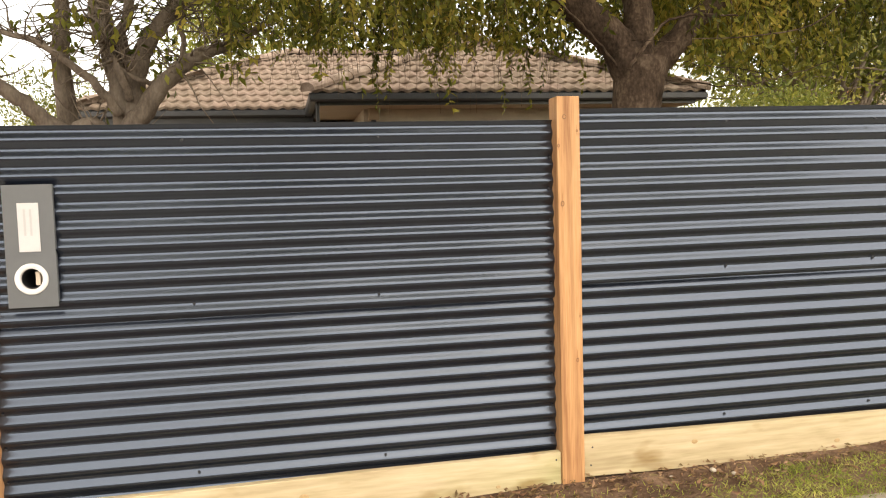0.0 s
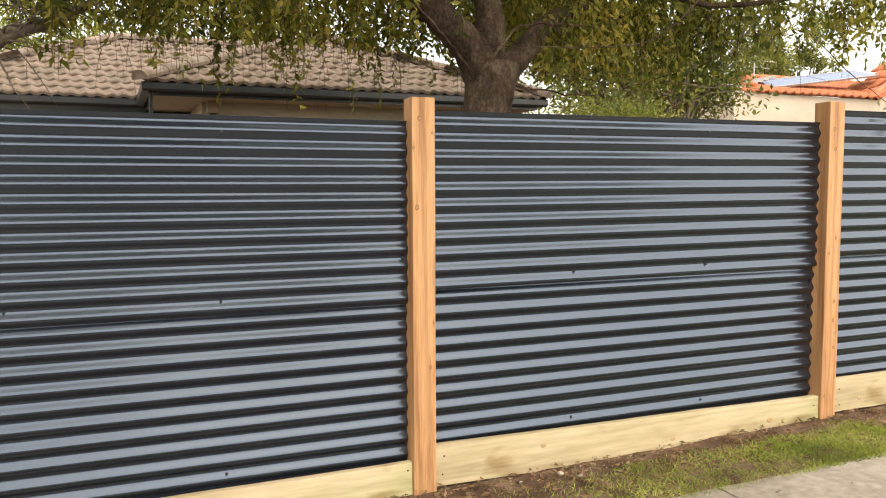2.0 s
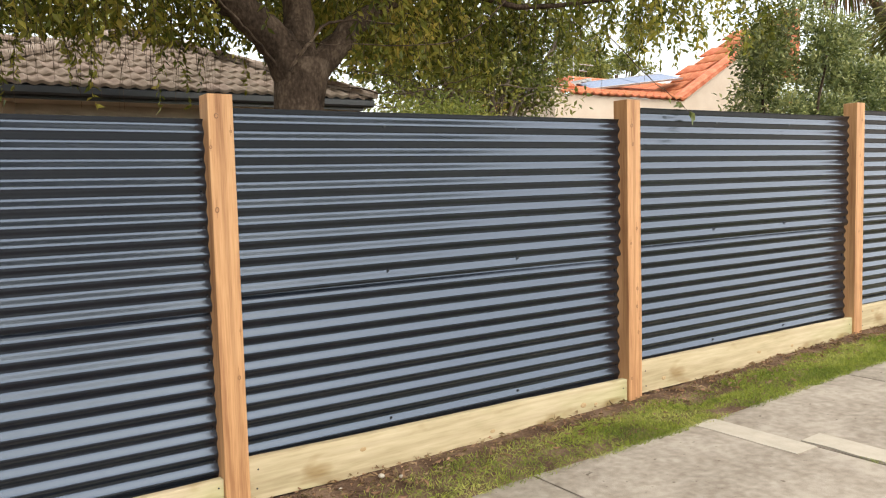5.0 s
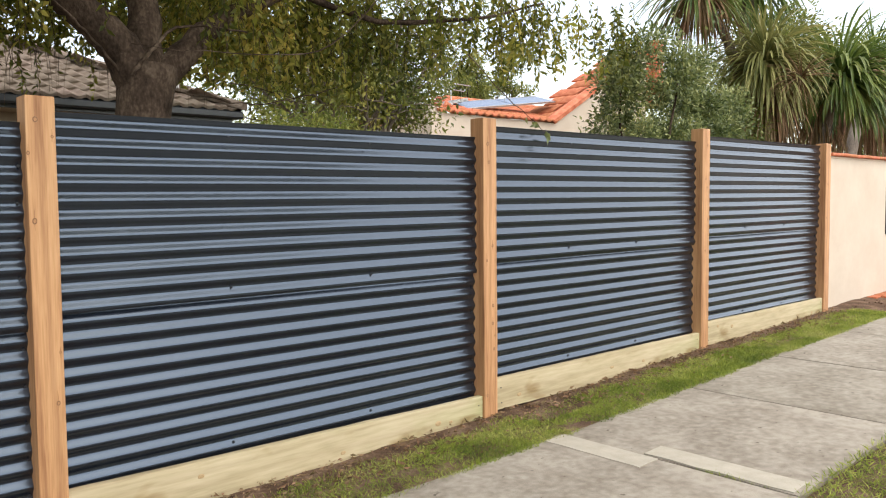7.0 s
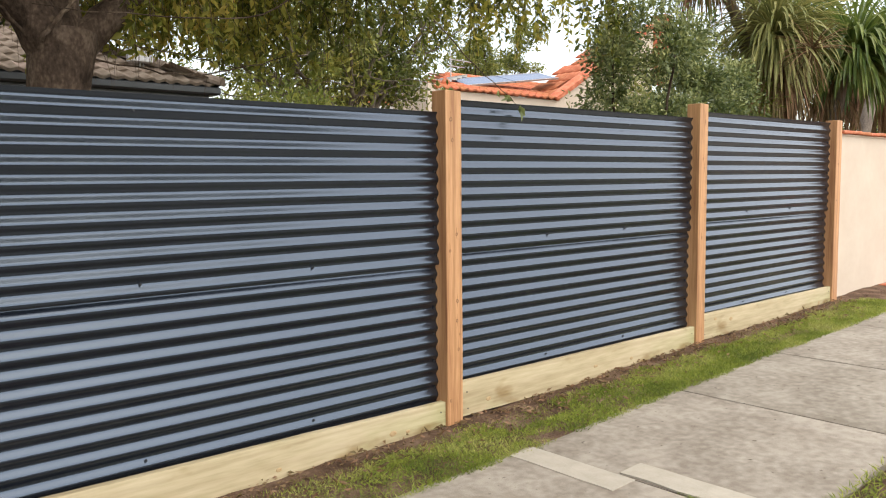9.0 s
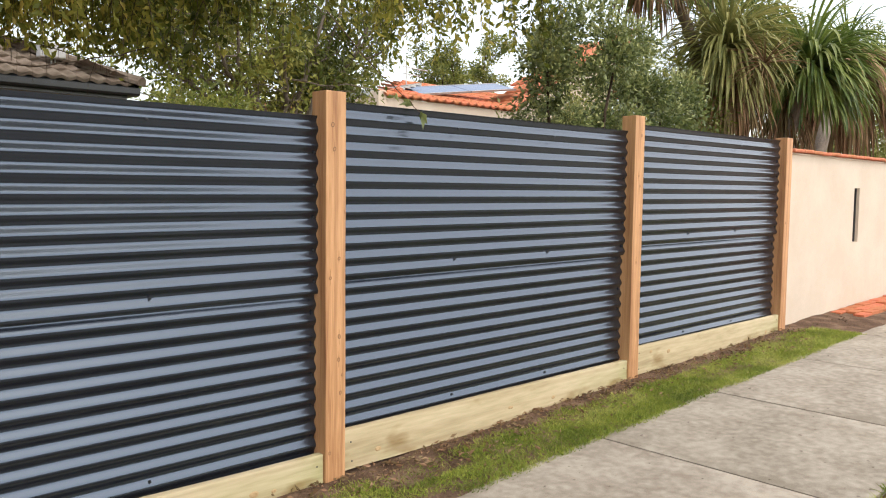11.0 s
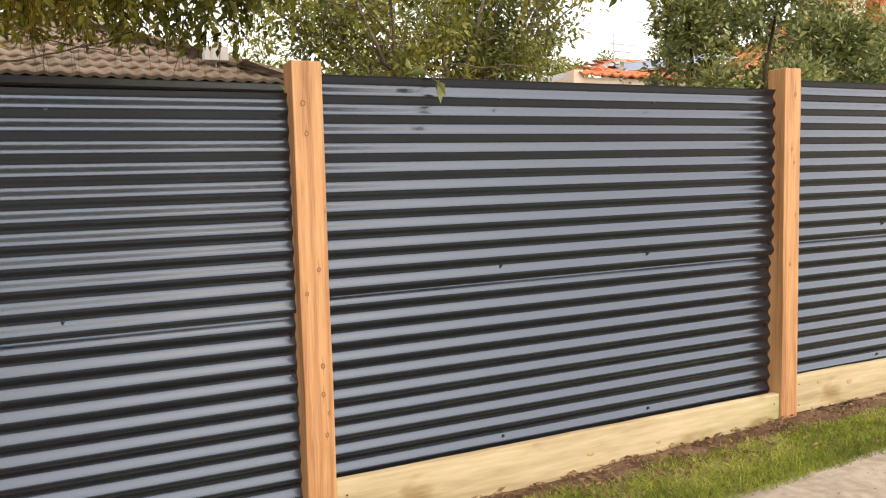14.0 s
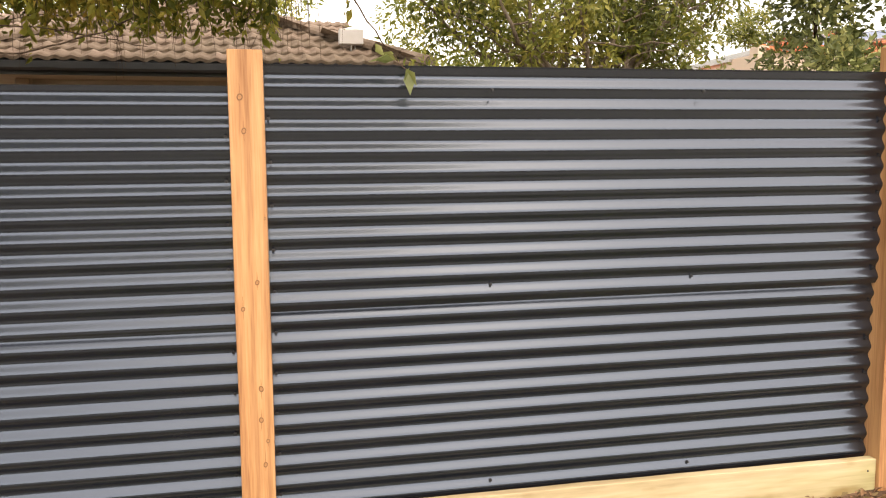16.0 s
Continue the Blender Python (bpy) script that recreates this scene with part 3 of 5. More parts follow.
def mortar_strip(x0, x1, y0, y1, seed):
    ob = thing("mortar_strip", ((x0 + x1) / 2, (y0 + y1) / 2, ground_z((x0 + x1) / 2) + 0.012), "pale cement patch strip along the footpath joint", "mortar patch", "pale strips on the footpath")
    bm = bmesh.new()
    n = 16
    rows = []
    for k in range(n + 1):
        y = y0 + (y1 - y0) * k / n
        row = []
        for x, e in ((x0, 1), (x1, 0.3)):
            xx = x + e * 0.010 * noise.noise((y * 6, x, seed))
            for z in (-0.004, 0.0035):
                row.append(bm.verts.new((xx - ob.location.x, y - ob.location.y, ground_z(xx) - ground_z(ob.location.x) + z)))
        rows.append(row)
    for a, b in zip(rows, rows[1:]):
        bm.faces.new((a[1], a[3], b[3], b[1]))
        bm.faces.new((a[0], a[1], b[1], b[0]))
        bm.faces.new((a[3], a[2], b[2], b[3]))
    bm.faces.new((rows[0][0], rows[0][2], rows[0][3], rows[0][1]))
    bm.faces.new((rows[-1][1], rows[-1][3], rows[-1][2], rows[-1][0]))
    part("patch", bm, PATCH, ob)


mortar_strip(3.70, 3.872, 2.12, 2.735, 1)
mortar_strip(3.900, 4.06, 1.43, 2.22, 2)

# ---- neighbour's rendered wall ----
def garden_wall():
    ob = tagged(new("wall_garden"), "cream rendered boundary wall with a terracotta tile coping", "wall", kind="structure")
    y0, y1, z0, z1 = 3.40, 3.58, 0.05, 1.885
    sx0, sx1, sz0, sz1 = 10.86, 11.02, 1.0, 1.59
    for lo, hi in (((8.966, y0, z0), (sx0, y1, z1)), ((sx1, y0, z0), (20, y1, z1)), ((sx0, y0, z0), (sx1, y1, sz0)), ((sx0, y0, sz1), (sx1, y1, z1))):
        part("wall_block", box(lo, hi, 0), RENDER, ob)
    # dark sheet added on the jamb to stand for the slit's shade
    part("slit_shade", box((sx1 - 0.012, y0 + 0.03, sz0 + 0.002), (sx1 - 0.002, y1 - 0.002, sz1 - 0.002), 0), GUTTER, ob, "dark sheet standing in for shade in the slit")
    part("bedding", box((9.12, y0 - 0.012, z1), (20, y1 + 0.012, z1 + 0.02), 0.006), RENDER, ob, "rough mortar bed under the coping")
    rng = np.random.default_rng(5)
    me = None
    x = 9.15
    k = 0
    while x < 19.5:
        if me is None:
            o = part("coping_tile", box((0, -0.14, 0), (0.222, 0.14, 0.032), 0.010), TERRACOTTA, ob, "flat terracotta coping tile")
            me = o.data
        else:
            o = new("coping_tile", me)
            o.parent = ob
        o.location = (x, (y0 + y1) / 2, z1 + 0.022 + rng.normal(0, 0.002))
        o.rotation_euler = (rng.normal(0, 0.01), rng.normal(0, 0.008), rng.normal(0, 0.006))
        x += 0.227
        k += 1


garden_wall()


# ---- roofs ----
def tile_mesh(name, mat, wide=0.33, long=0.345, amp=0.026, waves=2):
    n = waves * 6
    verts, faces = [], []
    for row, (v, dz) in enumerate(((0.0, -0.030), (0.0, 0.008), (long, -0.012))):
        for k in range(n + 1):
            u = wide * k / n
            w = amp * (0.5 + 0.5 * math.cos(2 * math.pi * waves * k / n)) ** 1.4
            verts.append((u, v, dz + w))
    for r in range(2):
        for k in range(n):
            a = r * (n + 1) + k
            faces.append((a, a + 1, a + n + 2, a + n + 1))
    me = bpy.data.meshes.new(name)
    me.from_pydata(verts, [], faces)
    me.materials.append(mat)
    me.polygons.foreach_set("use_smooth", [k >= n for k in range(2 * n)])
    return me


def tiled_slope(parent, me, origin, along, up, width, rows, left, right, wide=0.33, gauge=0.315):
    """Tiles laid in courses on a slope; left(r) and right(r) bound each course."""
    along, up = Vector(along).normalized(), Vector(up).normalized()
    m = Matrix((along, up, along.cross(up))).transposed().to_4x4()
    rng = random.Random(3)
    for r in range(rows):
        u = left(r * gauge) - (wide / 2 if r % 2 else 0)
        while u < right(r * gauge):
            if u + wide * 0.65 > left(r * gauge) and u + wide * 0.45 < right(r * gauge):
                o = new("roof_tile", me)
                o.parent = parent
                o.matrix_local = Matrix.Translation(Vector(origin) + along * u + up * (r * gauge) + along.cross(up) * 0.03) @ m @ Matrix.Rotation(rng.gauss(0, 0.006), 4, "Z")
            u += wide


def ridge_caps(parent, a, b, mat, r=0.11, step=0.36):
    a, b = Vector(a), Vector(b)
    n = max(1, int((b - a).length / step))
    d = (b - a) / n
    q = d.to_track_quat("Y", "Z").to_matrix().to_4x4()
    bm = bmesh.new()
    L = d.length
    for y0, y1, s0, s1 in ((-0.03, L, 1.08, 0.96),):
        rows = [[bm.verts.new((s * r * math.cos(t), y, s * r * 0.75 * math.sin(t))) for t in np.linspace(-0.25, math.pi + 0.25, 9)] for y, s in ((y0, s0), (y1, s1))]
        for k in range(8):
            bm.faces.new((rows[0][k], rows[0][k + 1], rows[1][k + 1], rows[1][k]))
        bm.faces.new(rows[0][::-1])
    me = bpy.data.meshes.new("ridge_tile")
    bm.to_mesh(me)
    bm.free()
    me.materials.append(mat)
    for k in range(n):
        o = new("ridge_tile", me)
        o.parent = parent
        o.matrix_local = Matrix.Translation(a + d * k) @ q


def slope_sheet(parent, pts, mat, name="underlay"):
    v = [Vector(p) for p in pts]
    nrm = (v[1] - v[0]).cross(v[2] - v[0]).normalized()
    n = len(v)
    verts = v + [p - nrm * 0.05 for p in v]
    faces = [tuple(range(n)), tuple(range(2 * n - 1, n - 1, -1))] + [(k, n + k, n + (k + 1) % n, (k + 1) % n) for k in range(n)]
    pydata(name, verts, faces, mat, parent, "dark roof decking")


PITCH_ROOF = 0.42


def house():
    ob = thing("house", (0, 0, 0.1), "single-storey house with brown tiled hip roof and dark gutters", "house")
    ob.location = (0.13, 0, -0.035)
    zg, ze = -0.05, 2.72
    # walls under the eaves
    part("wall", box((0.95, 10.45, zg), (4.9, 15.5, 2.66), 0), BRICK, ob, "beige rendered wall")
    part("wall", box((-2.4, 12.4, zg), (0.95, 15.5, 2.66), 0), BRICK, ob, "beige rendered wall")
    part("soffit", box((0.36, 9.92, 2.60), (5.44, 10.46, 2.62), 0.003), SOFFIT, ob, "tan eave lining")
    part("soffit", box((-2.94, 11.86, 2.50), (0.95, 12.4, 2.525), 0.003), SOFFIT, ob, "tan eave lining")
    part("soffit", box((0.36, 10.46, 2.60), (0.96, 12.2, 2.62), 0.003), SOFFIT, ob, "tan eave lining")
    part("fascia", box((0.34, 9.895, 2.595), (5.46, 9.918, 2.70), 0.003), GUTTER, ob, "dark fascia board")
    part("fascia", box((0.34, 9.92, 2.595), (0.36, 11.9, 2.70), 0.003), GUTTER, ob, "dark fascia board")
    part("fascia", box((-2.96, 11.83, 2.46), (0.34, 11.855, 2.70), 0.003), GUTTER, ob, "dark fascia board")
    part("fascia", box((5.44, 9.92, 2.595), (5.46, 14, 2.70), 0.003), GUTTER, ob, "dark fascia board")

    def gutter(a, b, out):
        a, b, out = Vector(a), Vector(b), Vector(out)
        prof = [(0, 0.0), (0.02, -0.075), (0.085, -0.085), (0.115, -0.06), (0.118, 0.005), (0.108, 0.008), (0.105, -0.05), (0.08, -0.072), (0.03, -0.066), (0.012, 0.0)]
        bm = bmesh.new()
        rings = [[bm.verts.new(p + out * d + Vector((0, 0, h))) for d, h in prof] for p in (a, b)]
        for k in range(len(prof)):
            j = (k + 1) % len(prof)
            bm.faces.new((rings[0][k], rings[0][j], rings[1][j], rings[1][k]))
        bm.faces.new(rings[0])
        bm.faces.new(rings[1][::-1])
        part("gutter", bm, GUTTER, ob, "dark grey metal gutter")

    gutter((0.23, 9.893, ze), (5.57, 9.893, ze), (0, -1, 0))
    gutter((0.338, 9.80, ze), (0.338, 11.83, ze), (-1, 0, 0))
    gutter((-3.07, 11.828, ze), (0.22, 11.828, ze), (0, -1, 0))
    gutter((5.462, 9.8, ze), (5.462, 14, ze), (1, 0, 0))
    # small box under the eave
    part("eave_box", box((1.0, 10.30, 2.45), (1.14, 10.44, 2.60), 0.01), SOFFIT, ob, "small tan box under the eave")
    part("lamp_socket", box((1.035, 10.33, 2.39), (1.105, 10.40, 2.45), 0.015), DARKMETAL, ob, "black fitting")
    part("downpipe", box((0.30, 9.95, 2.3), (0.345, 10.0, 2.7), 0.01), GUTTER, ob)
    # front wing, hipped
    y0, z0, s = 9.82, 2.74, PITCH_ROOF
    up = Vector((0, 1, s)).normalized()
    c = up.y
    xl, xr = 0.22, 5.58
    half = (xr - xl) / 2
    apex = (xl + half, y0 + half, z0 + half * s)
    slope_sheet(ob, [(xl, y0, z0), (xr, y0, z0), apex], GUTTER)
    slope_sheet(ob, [(xr, y0, z0), (xr, y0 + 2 * half, z0), apex], GUTTER)
    slope_sheet(ob, [(xl, y0 + half * 2, z0), (xl, y0, z0), apex], GUTTER)
    me = tile_mesh("roof_tile", ROOF)
    rows = int(half / c / 0.315) + 1
    tiled_slope(ob, me, (xl, y0, z0), (1, 0, 0), up, 0, rows, lambda v: v * c, lambda v: 2 * half - v * c)
    up2 = Vector((-1, 0, s)).normalized()
    tiled_slope(ob, me, (xr, y0, z0), (0, 1, 0), up2, 0, rows, lambda v: v * c, lambda v: 2 * half - v * c)
    ridge_caps(ob, (xl, y0, z0 + 0.05), (apex[0], apex[1], apex[2] + 0.05), ROOF)
    ridge_caps(ob, (xr, y0, z0 + 0.05), (apex[0], apex[1], apex[2] + 0.05), ROOF)
    # main wing behind
    y1, xa, xb, top = 11.76, -3.07, 5.2, 3.1
    slope_sheet(ob, [(xa, y1, z0), (xb, y1, z0), (xb - top + 1.2, y1 + top, z0 + top * s), (xa + top, y1 + top, z0 + top * s)], GUTTER)
    rows = int(top / c / 0.315) + 1
    up = Vector((0, 1, s)).normalized()
    tiled_slope(ob, me, (xa, y1, z0), (1, 0, 0), up, 0, rows, lambda v: v * c, lambda v: min(xb - xa, 3.30 + v * c * 1.1 + 1.9))
    up3 = Vector((1, 0, s)).normalized()
    slope_sheet(ob, [(xa, y1 + 6, z0), (xa, y1, z0), (xa + top, y1 + top, z0 + top * s)], GUTTER)
    tiled_slope(ob, me, (xa, y1 + 6.2, z0), (0, -1, 0), up3, 0, rows, lambda v: v * c, lambda v: 6.2 - v * c)
    ridge_caps(ob, (xa, y1, z0 + 0.05), (xa + top, y1 + top, z0 + top * s + 0.05), ROOF)
    ridge_caps(ob, (xa + top, y1 + top, z0 + top * s + 0.05), (xb - 1, y1 + top, z0 + top * s + 0.05), ROOF)
    return ob


house()


def roof_unit():
    x, y = 4.863, 10.3
    zr = 2.74 + (y - 9.82) * PITCH_ROOF
    ob = thing("roof_antenna_box", (x, y, zr), "off-white box on a thin pole standing on the tiled roof", "antenna box")
    bm = bmesh.new()
    rod(bm, (0, 0, -0.02), (0, 0, 0.12), 0.012)
    part("pole", bm, STEEL, ob)
    bm = bmesh.new()
    rod(bm, (0.05, 0.02, -0.03), (0.05, 0.02, 0.12), 0.009)
    part("pole", bm, STEEL, ob)
    part("housing", box((-0.144, -0.07, 0.066), (0.144, 0.07, 0.246), 0.012), OFFWHITE, ob)


roof_unit()


def mission_house():
    ob = thing("mission_house", (0.25, 0, 0.08), "cream rendered house with terracotta tiles, parapet and gable", "house")
    zg = 0.2
    yf = 13.3
    part("wall", box((12.06, yf, zg), (16.4, yf + 0.25, 3.40), 0), RENDER, ob, "cream rendered parapet wall")
    part("wall", box((12.06, yf + 0.25, zg), (12.3, yf + 5, 3.40), 0), RENDER, ob, "cream rendered side wall")
    part("corner_pier", box((11.98, yf - 0.05, zg), (12.2, yf + 0.22, 3.52), 0.01), RENDER, ob, "tan corner pier")
    # gable
    g = [(16.4, zg), (20.5, zg), (20.5, 5.68), (16.4, 3.44)]
    verts = [(x, y, z) for y in (yf, yf + 0.25) for x, z in g]
    pydata("gable_wall", verts, [(0, 1, 2, 3), (7, 6, 5, 4), (0, 4, 5, 1), (1, 5, 6, 2), (2, 6, 7, 3), (3, 7, 4, 0)], RENDER, ob, "cream rendered gable wall")
    bm = bmesh.new()
    a, b = Vector((16.25, 0, 3.44)), Vector((20.5, 0, 5.755))
    d = (b - a).normalized()
    up = Vector((-d.z, 0, d.x))
    vs = [bm.verts.new(p + up * h + Vector((0, yf + y, 0))) for p in (a, b) for y, h in ((-0.06, -0.06), (-0.06, 0.04), (0.13, 0.10), (0.33, 0.04), (0.33, -0.06))]
    for k in range(5):
        j = (k + 1) % 5
        bm.faces.new((vs[k], vs[j], vs[5 + j], vs[5 + k]))
    bm.faces.new(vs[:5][::-1])
    bm.faces.new(vs[5:])
    part("gable_coping", bm, TERRACOTTA, ob, "orange terracotta gable coping")
    # tiled parapet cap
    me = tile_mesh("cap_tile", TERRACOTTA, 0.25, 0.5, 0.045, 1)
    for k in range(17):
        o = new("cap_tile", me)
        o.parent = ob
        o.matrix_local = Matrix.Translation((12.10 + k * 0.25, yf - 0.10, 3.43)) @ Matrix.Rotation(math.atan(0.32), 4, "X")
    # roof behind
    s = 0.24
    up = Vector((0, 1, s)).normalized()
    z0 = 3.50
    slope_sheet(ob, [(12.9, yf + 0.3, z0), (22.5, yf + 0.3, z0), (22.5, yf + 3.9, z0 + 3.6 * s), (16.2, yf + 3.9, z0 + 3.6 * s)], TERRACOTTA, "roof_deck")
    me2 = tile_mesh("roof_tile", TERRACOTTA, 0.5, 0.62, 0.05, 2)
    tiled_slope(ob, me2, (12.8, yf + 0.25, z0), (1, 0, 0), up, 0, 7, lambda v: v * 0.9, lambda v: 9.6, wide=0.5, gauge=0.58)
    ridge_caps(ob, (16.1, yf + 3.9, z0 + 3.6 * s + 0.06), (22.5, yf + 3.9, z0 + 3.6 * s + 0.06), TERRACOTTA)
    ridge_caps(ob, (12.8, yf + 0.3, z0 + 0.06), (16.1, yf + 3.9, z0 + 3.6 * s + 0.06), TERRACOTTA)
    u, v = Vector((1, 0, 0.13)).normalized(), Vector((0, 1, 0.30)).normalized()
    w = u.cross(v).normalized()
    lean = Matrix((u, w.cross(u), w)).transposed().to_4x4()
    for k in range(2):
        pan = part("solar_panel", box((0, 0, 0), (1.66, 0.74, 0.04), 0.004), SOLAR, ob, "dark solar panel in a bright frame")
        pan.matrix_local = Matrix.Translation(Vector((13.85, 14.0, 3.63)) + u * k * 1.70) @ lean
        for lo, hi in (((-0.005, -0.005, 0.0), (1.665, 0.03, 0.046)), ((-0.005, 0.71, 0.0), (1.665, 0.745, 0.046))):
            part("panel_frame", box(lo, hi, 0), STEEL, pan, "aluminium frame rail")
    # main roof behind the gable, rising away from the low roof
    west = Vector((1, 0, 0.545)).normalized()
    slope_sheet(ob, [(16.3, 14.5, 3.46), (16.3, 13.55, 3.46), (20.5, 13.55, 5.75), (20.5, 14.5, 5.75)], TERRACOTTA, "roof_deck")
    me3 = tile_mesh("roof_tile", TERRACOTTA, 0.5, 0.62, 0.012, 2)
    tiled_slope(ob, me3, (16.3, 14.5, 3.46), (0, -1, 0), west, 0, 8, lambda v: 0.0, lambda v: 0.95, wide=0.5, gauge=0.58)
    chim = part("chimney", box((21.22, 13.4, 4.2), (21.60, 13.80, 6.12), 0.02), TERRACOTTA, ob, "orange chimney")
    part("chimney_cap", box((21.18, 13.35, 6.12), (21.64, 13.85, 6.20), 0.02), TERRACOTTA, chim)
    # low porch behind
    part("porch_wall", box((11.0, 15.0, zg), (12.06, 15.2, 3.05), 0), RENDER, ob, "cream rendered porch wall")
    part("porch_roof", box((10.4, 14.6, 3.10), (12.05, 15.6, 3.24), 0.03), TERRACOTTA, ob, "orange porch roof edge")
    bm = bmesh.new()
    for k in range(12):
        x = 12.0 + k * 0.17
        vs = [bm.verts.new(p) for p in ((x, 14.2, 3.40 + k * 0.048), (x + 0.18, 14.2, 3.435 + k * 0.048), (x + 0.18, 18.2, 3.435 + k * 0.048), (x, 18.2, 3.40 + k * 0.048),
                                        (x, 14.2, 3.36 + k * 0.048), (x + 0.18, 14.2, 3.36 + k * 0.048), (x + 0.18, 18.2, 3.36 + k * 0.048), (x, 18.2, 3.36 + k * 0.048))]
        for q in ((0, 1, 2, 3), (7, 6, 5, 4), (0, 4, 5, 1), (1, 5, 6, 2), (2, 6, 7, 3), (3, 7, 4, 0)):
            bm.faces.new([vs[j] for j in q])
    part("side_roof", bm, STEEL, ob, "grey ribbed metal side roof")
    part("porch_fascia", box((10.4, 14.55, 3.02), (12.05, 14.6, 3.12), 0.005), WHITE, ob, "white porch fascia")
    return ob


mission_house()


# ---- planting ----
def leaf_mesh(name, base, way, length, ratio, mat, parent=None, rng=None, label="", fold=0.25):
    """Many small leaves in one mesh: each is a folded kite from base along way."""
    n = len(base)
    way = way / np.linalg.norm(way, axis=1, keepdims=True)
    side = np.cross(way, rng.normal(size=(n, 3)))
    side /= np.linalg.norm(side, axis=1, keepdims=True) + 1e-9
    nrm = np.cross(way, side)
    L = length[:, None]
    mid = base + way * L * 0.42
    w = side * L * ratio * 0.5
    droop = nrm * L * ratio * fold
    v = np.stack([base, mid + w + droop, base + way * L, mid - w + droop], 1).reshape(-1, 3)
    k = np.arange(n)[:, None] * 4
    f = np.concatenate([k + [0, 1, 2], k + [0, 2, 3]], 1).reshape(-1, 3)
    me = bpy.data.meshes.new(name)
    me.vertices.add(len(v))
    me.vertices.foreach_set("co", v.astype(np.float32).ravel())
    me.loops.add(f.size)
    me.loops.foreach_set("vertex_index", f.astype(np.int32).ravel())
    me.polygons.add(len(f))
    me.polygons.foreach_set("loop_start", np.arange(0, f.size, 3, dtype=np.int32))
    me.update(calc_edges=True)
    me.materials.append(mat)
    ob = new(name, me)
    if parent:
        ob.parent = parent
    if label:
        ob["label"] = label
    return ob


def hanging(rng, starts, lengths, gap=0.03, drift=0.25):
    """Leaves along drooping strands: places and ways, and the strands' own lines."""
    base, way, lines = [], [], []
    for s, L in zip(starts, lengths):
        d = rng.normal(0, 1, 3) * [1, 1, 0.2]
        d /= np.linalg.norm(d) + 1e-9
        n = max(3, int(L / gap))
        p, line = np.array(s, float), []
        for k in range(n):
            t = k / n
            step = d * drift * (1 - t) + np.array([0, 0, -0.25 - 0.9 * t])
            p = p + step / np.linalg.norm(step) * gap
            if k % 4 == 0:
                line.append(p.copy())
            sd = rng.normal(0, 1, 3)
            base.append(p + rng.normal(0, 0.006, 3))
            way.append(sd * [0.75, 0.75, 0.35] + [0, 0, -0.75])
        lines.append(line)
    return np.array(base), np.array(way), lines


def twigs(parent, lines, mat, r=0.003, name="twig_spray"):
    bm = bmesh.new()
    for line in lines:
        if len(line) > 1:
            tube(bm, line, np.linspace(r, r * 0.4, len(line)), 3)
    return tagged(part(name, bm, mat, parent, "thin drooping twigs"), kind="stuff")


def blob_leaves(rng, centres, radii, count, shell=0.45):
    """Leaf places scattered in uneven clumps."""
    centres, radii = np.array(centres, float), np.array(radii, float)
    w = radii ** 2
    pick = rng.choice(len(centres), count, p=w / w.sum())
    d = rng.normal(size=(count, 3))
    d /= np.linalg.norm(d, axis=1, keepdims=True)
    r = radii[pick] * (1 - shell * rng.random(count) ** 1.5) * rng.uniform(0.75, 1.15, count)
    return centres[pick] + d * r[:, None] * [1, 1, 0.8], d


def clumps(rng, lo, hi, n, r0, r1):
    return rng.uniform(lo, hi, (n, 3)), rng.uniform(r0, r1, n)


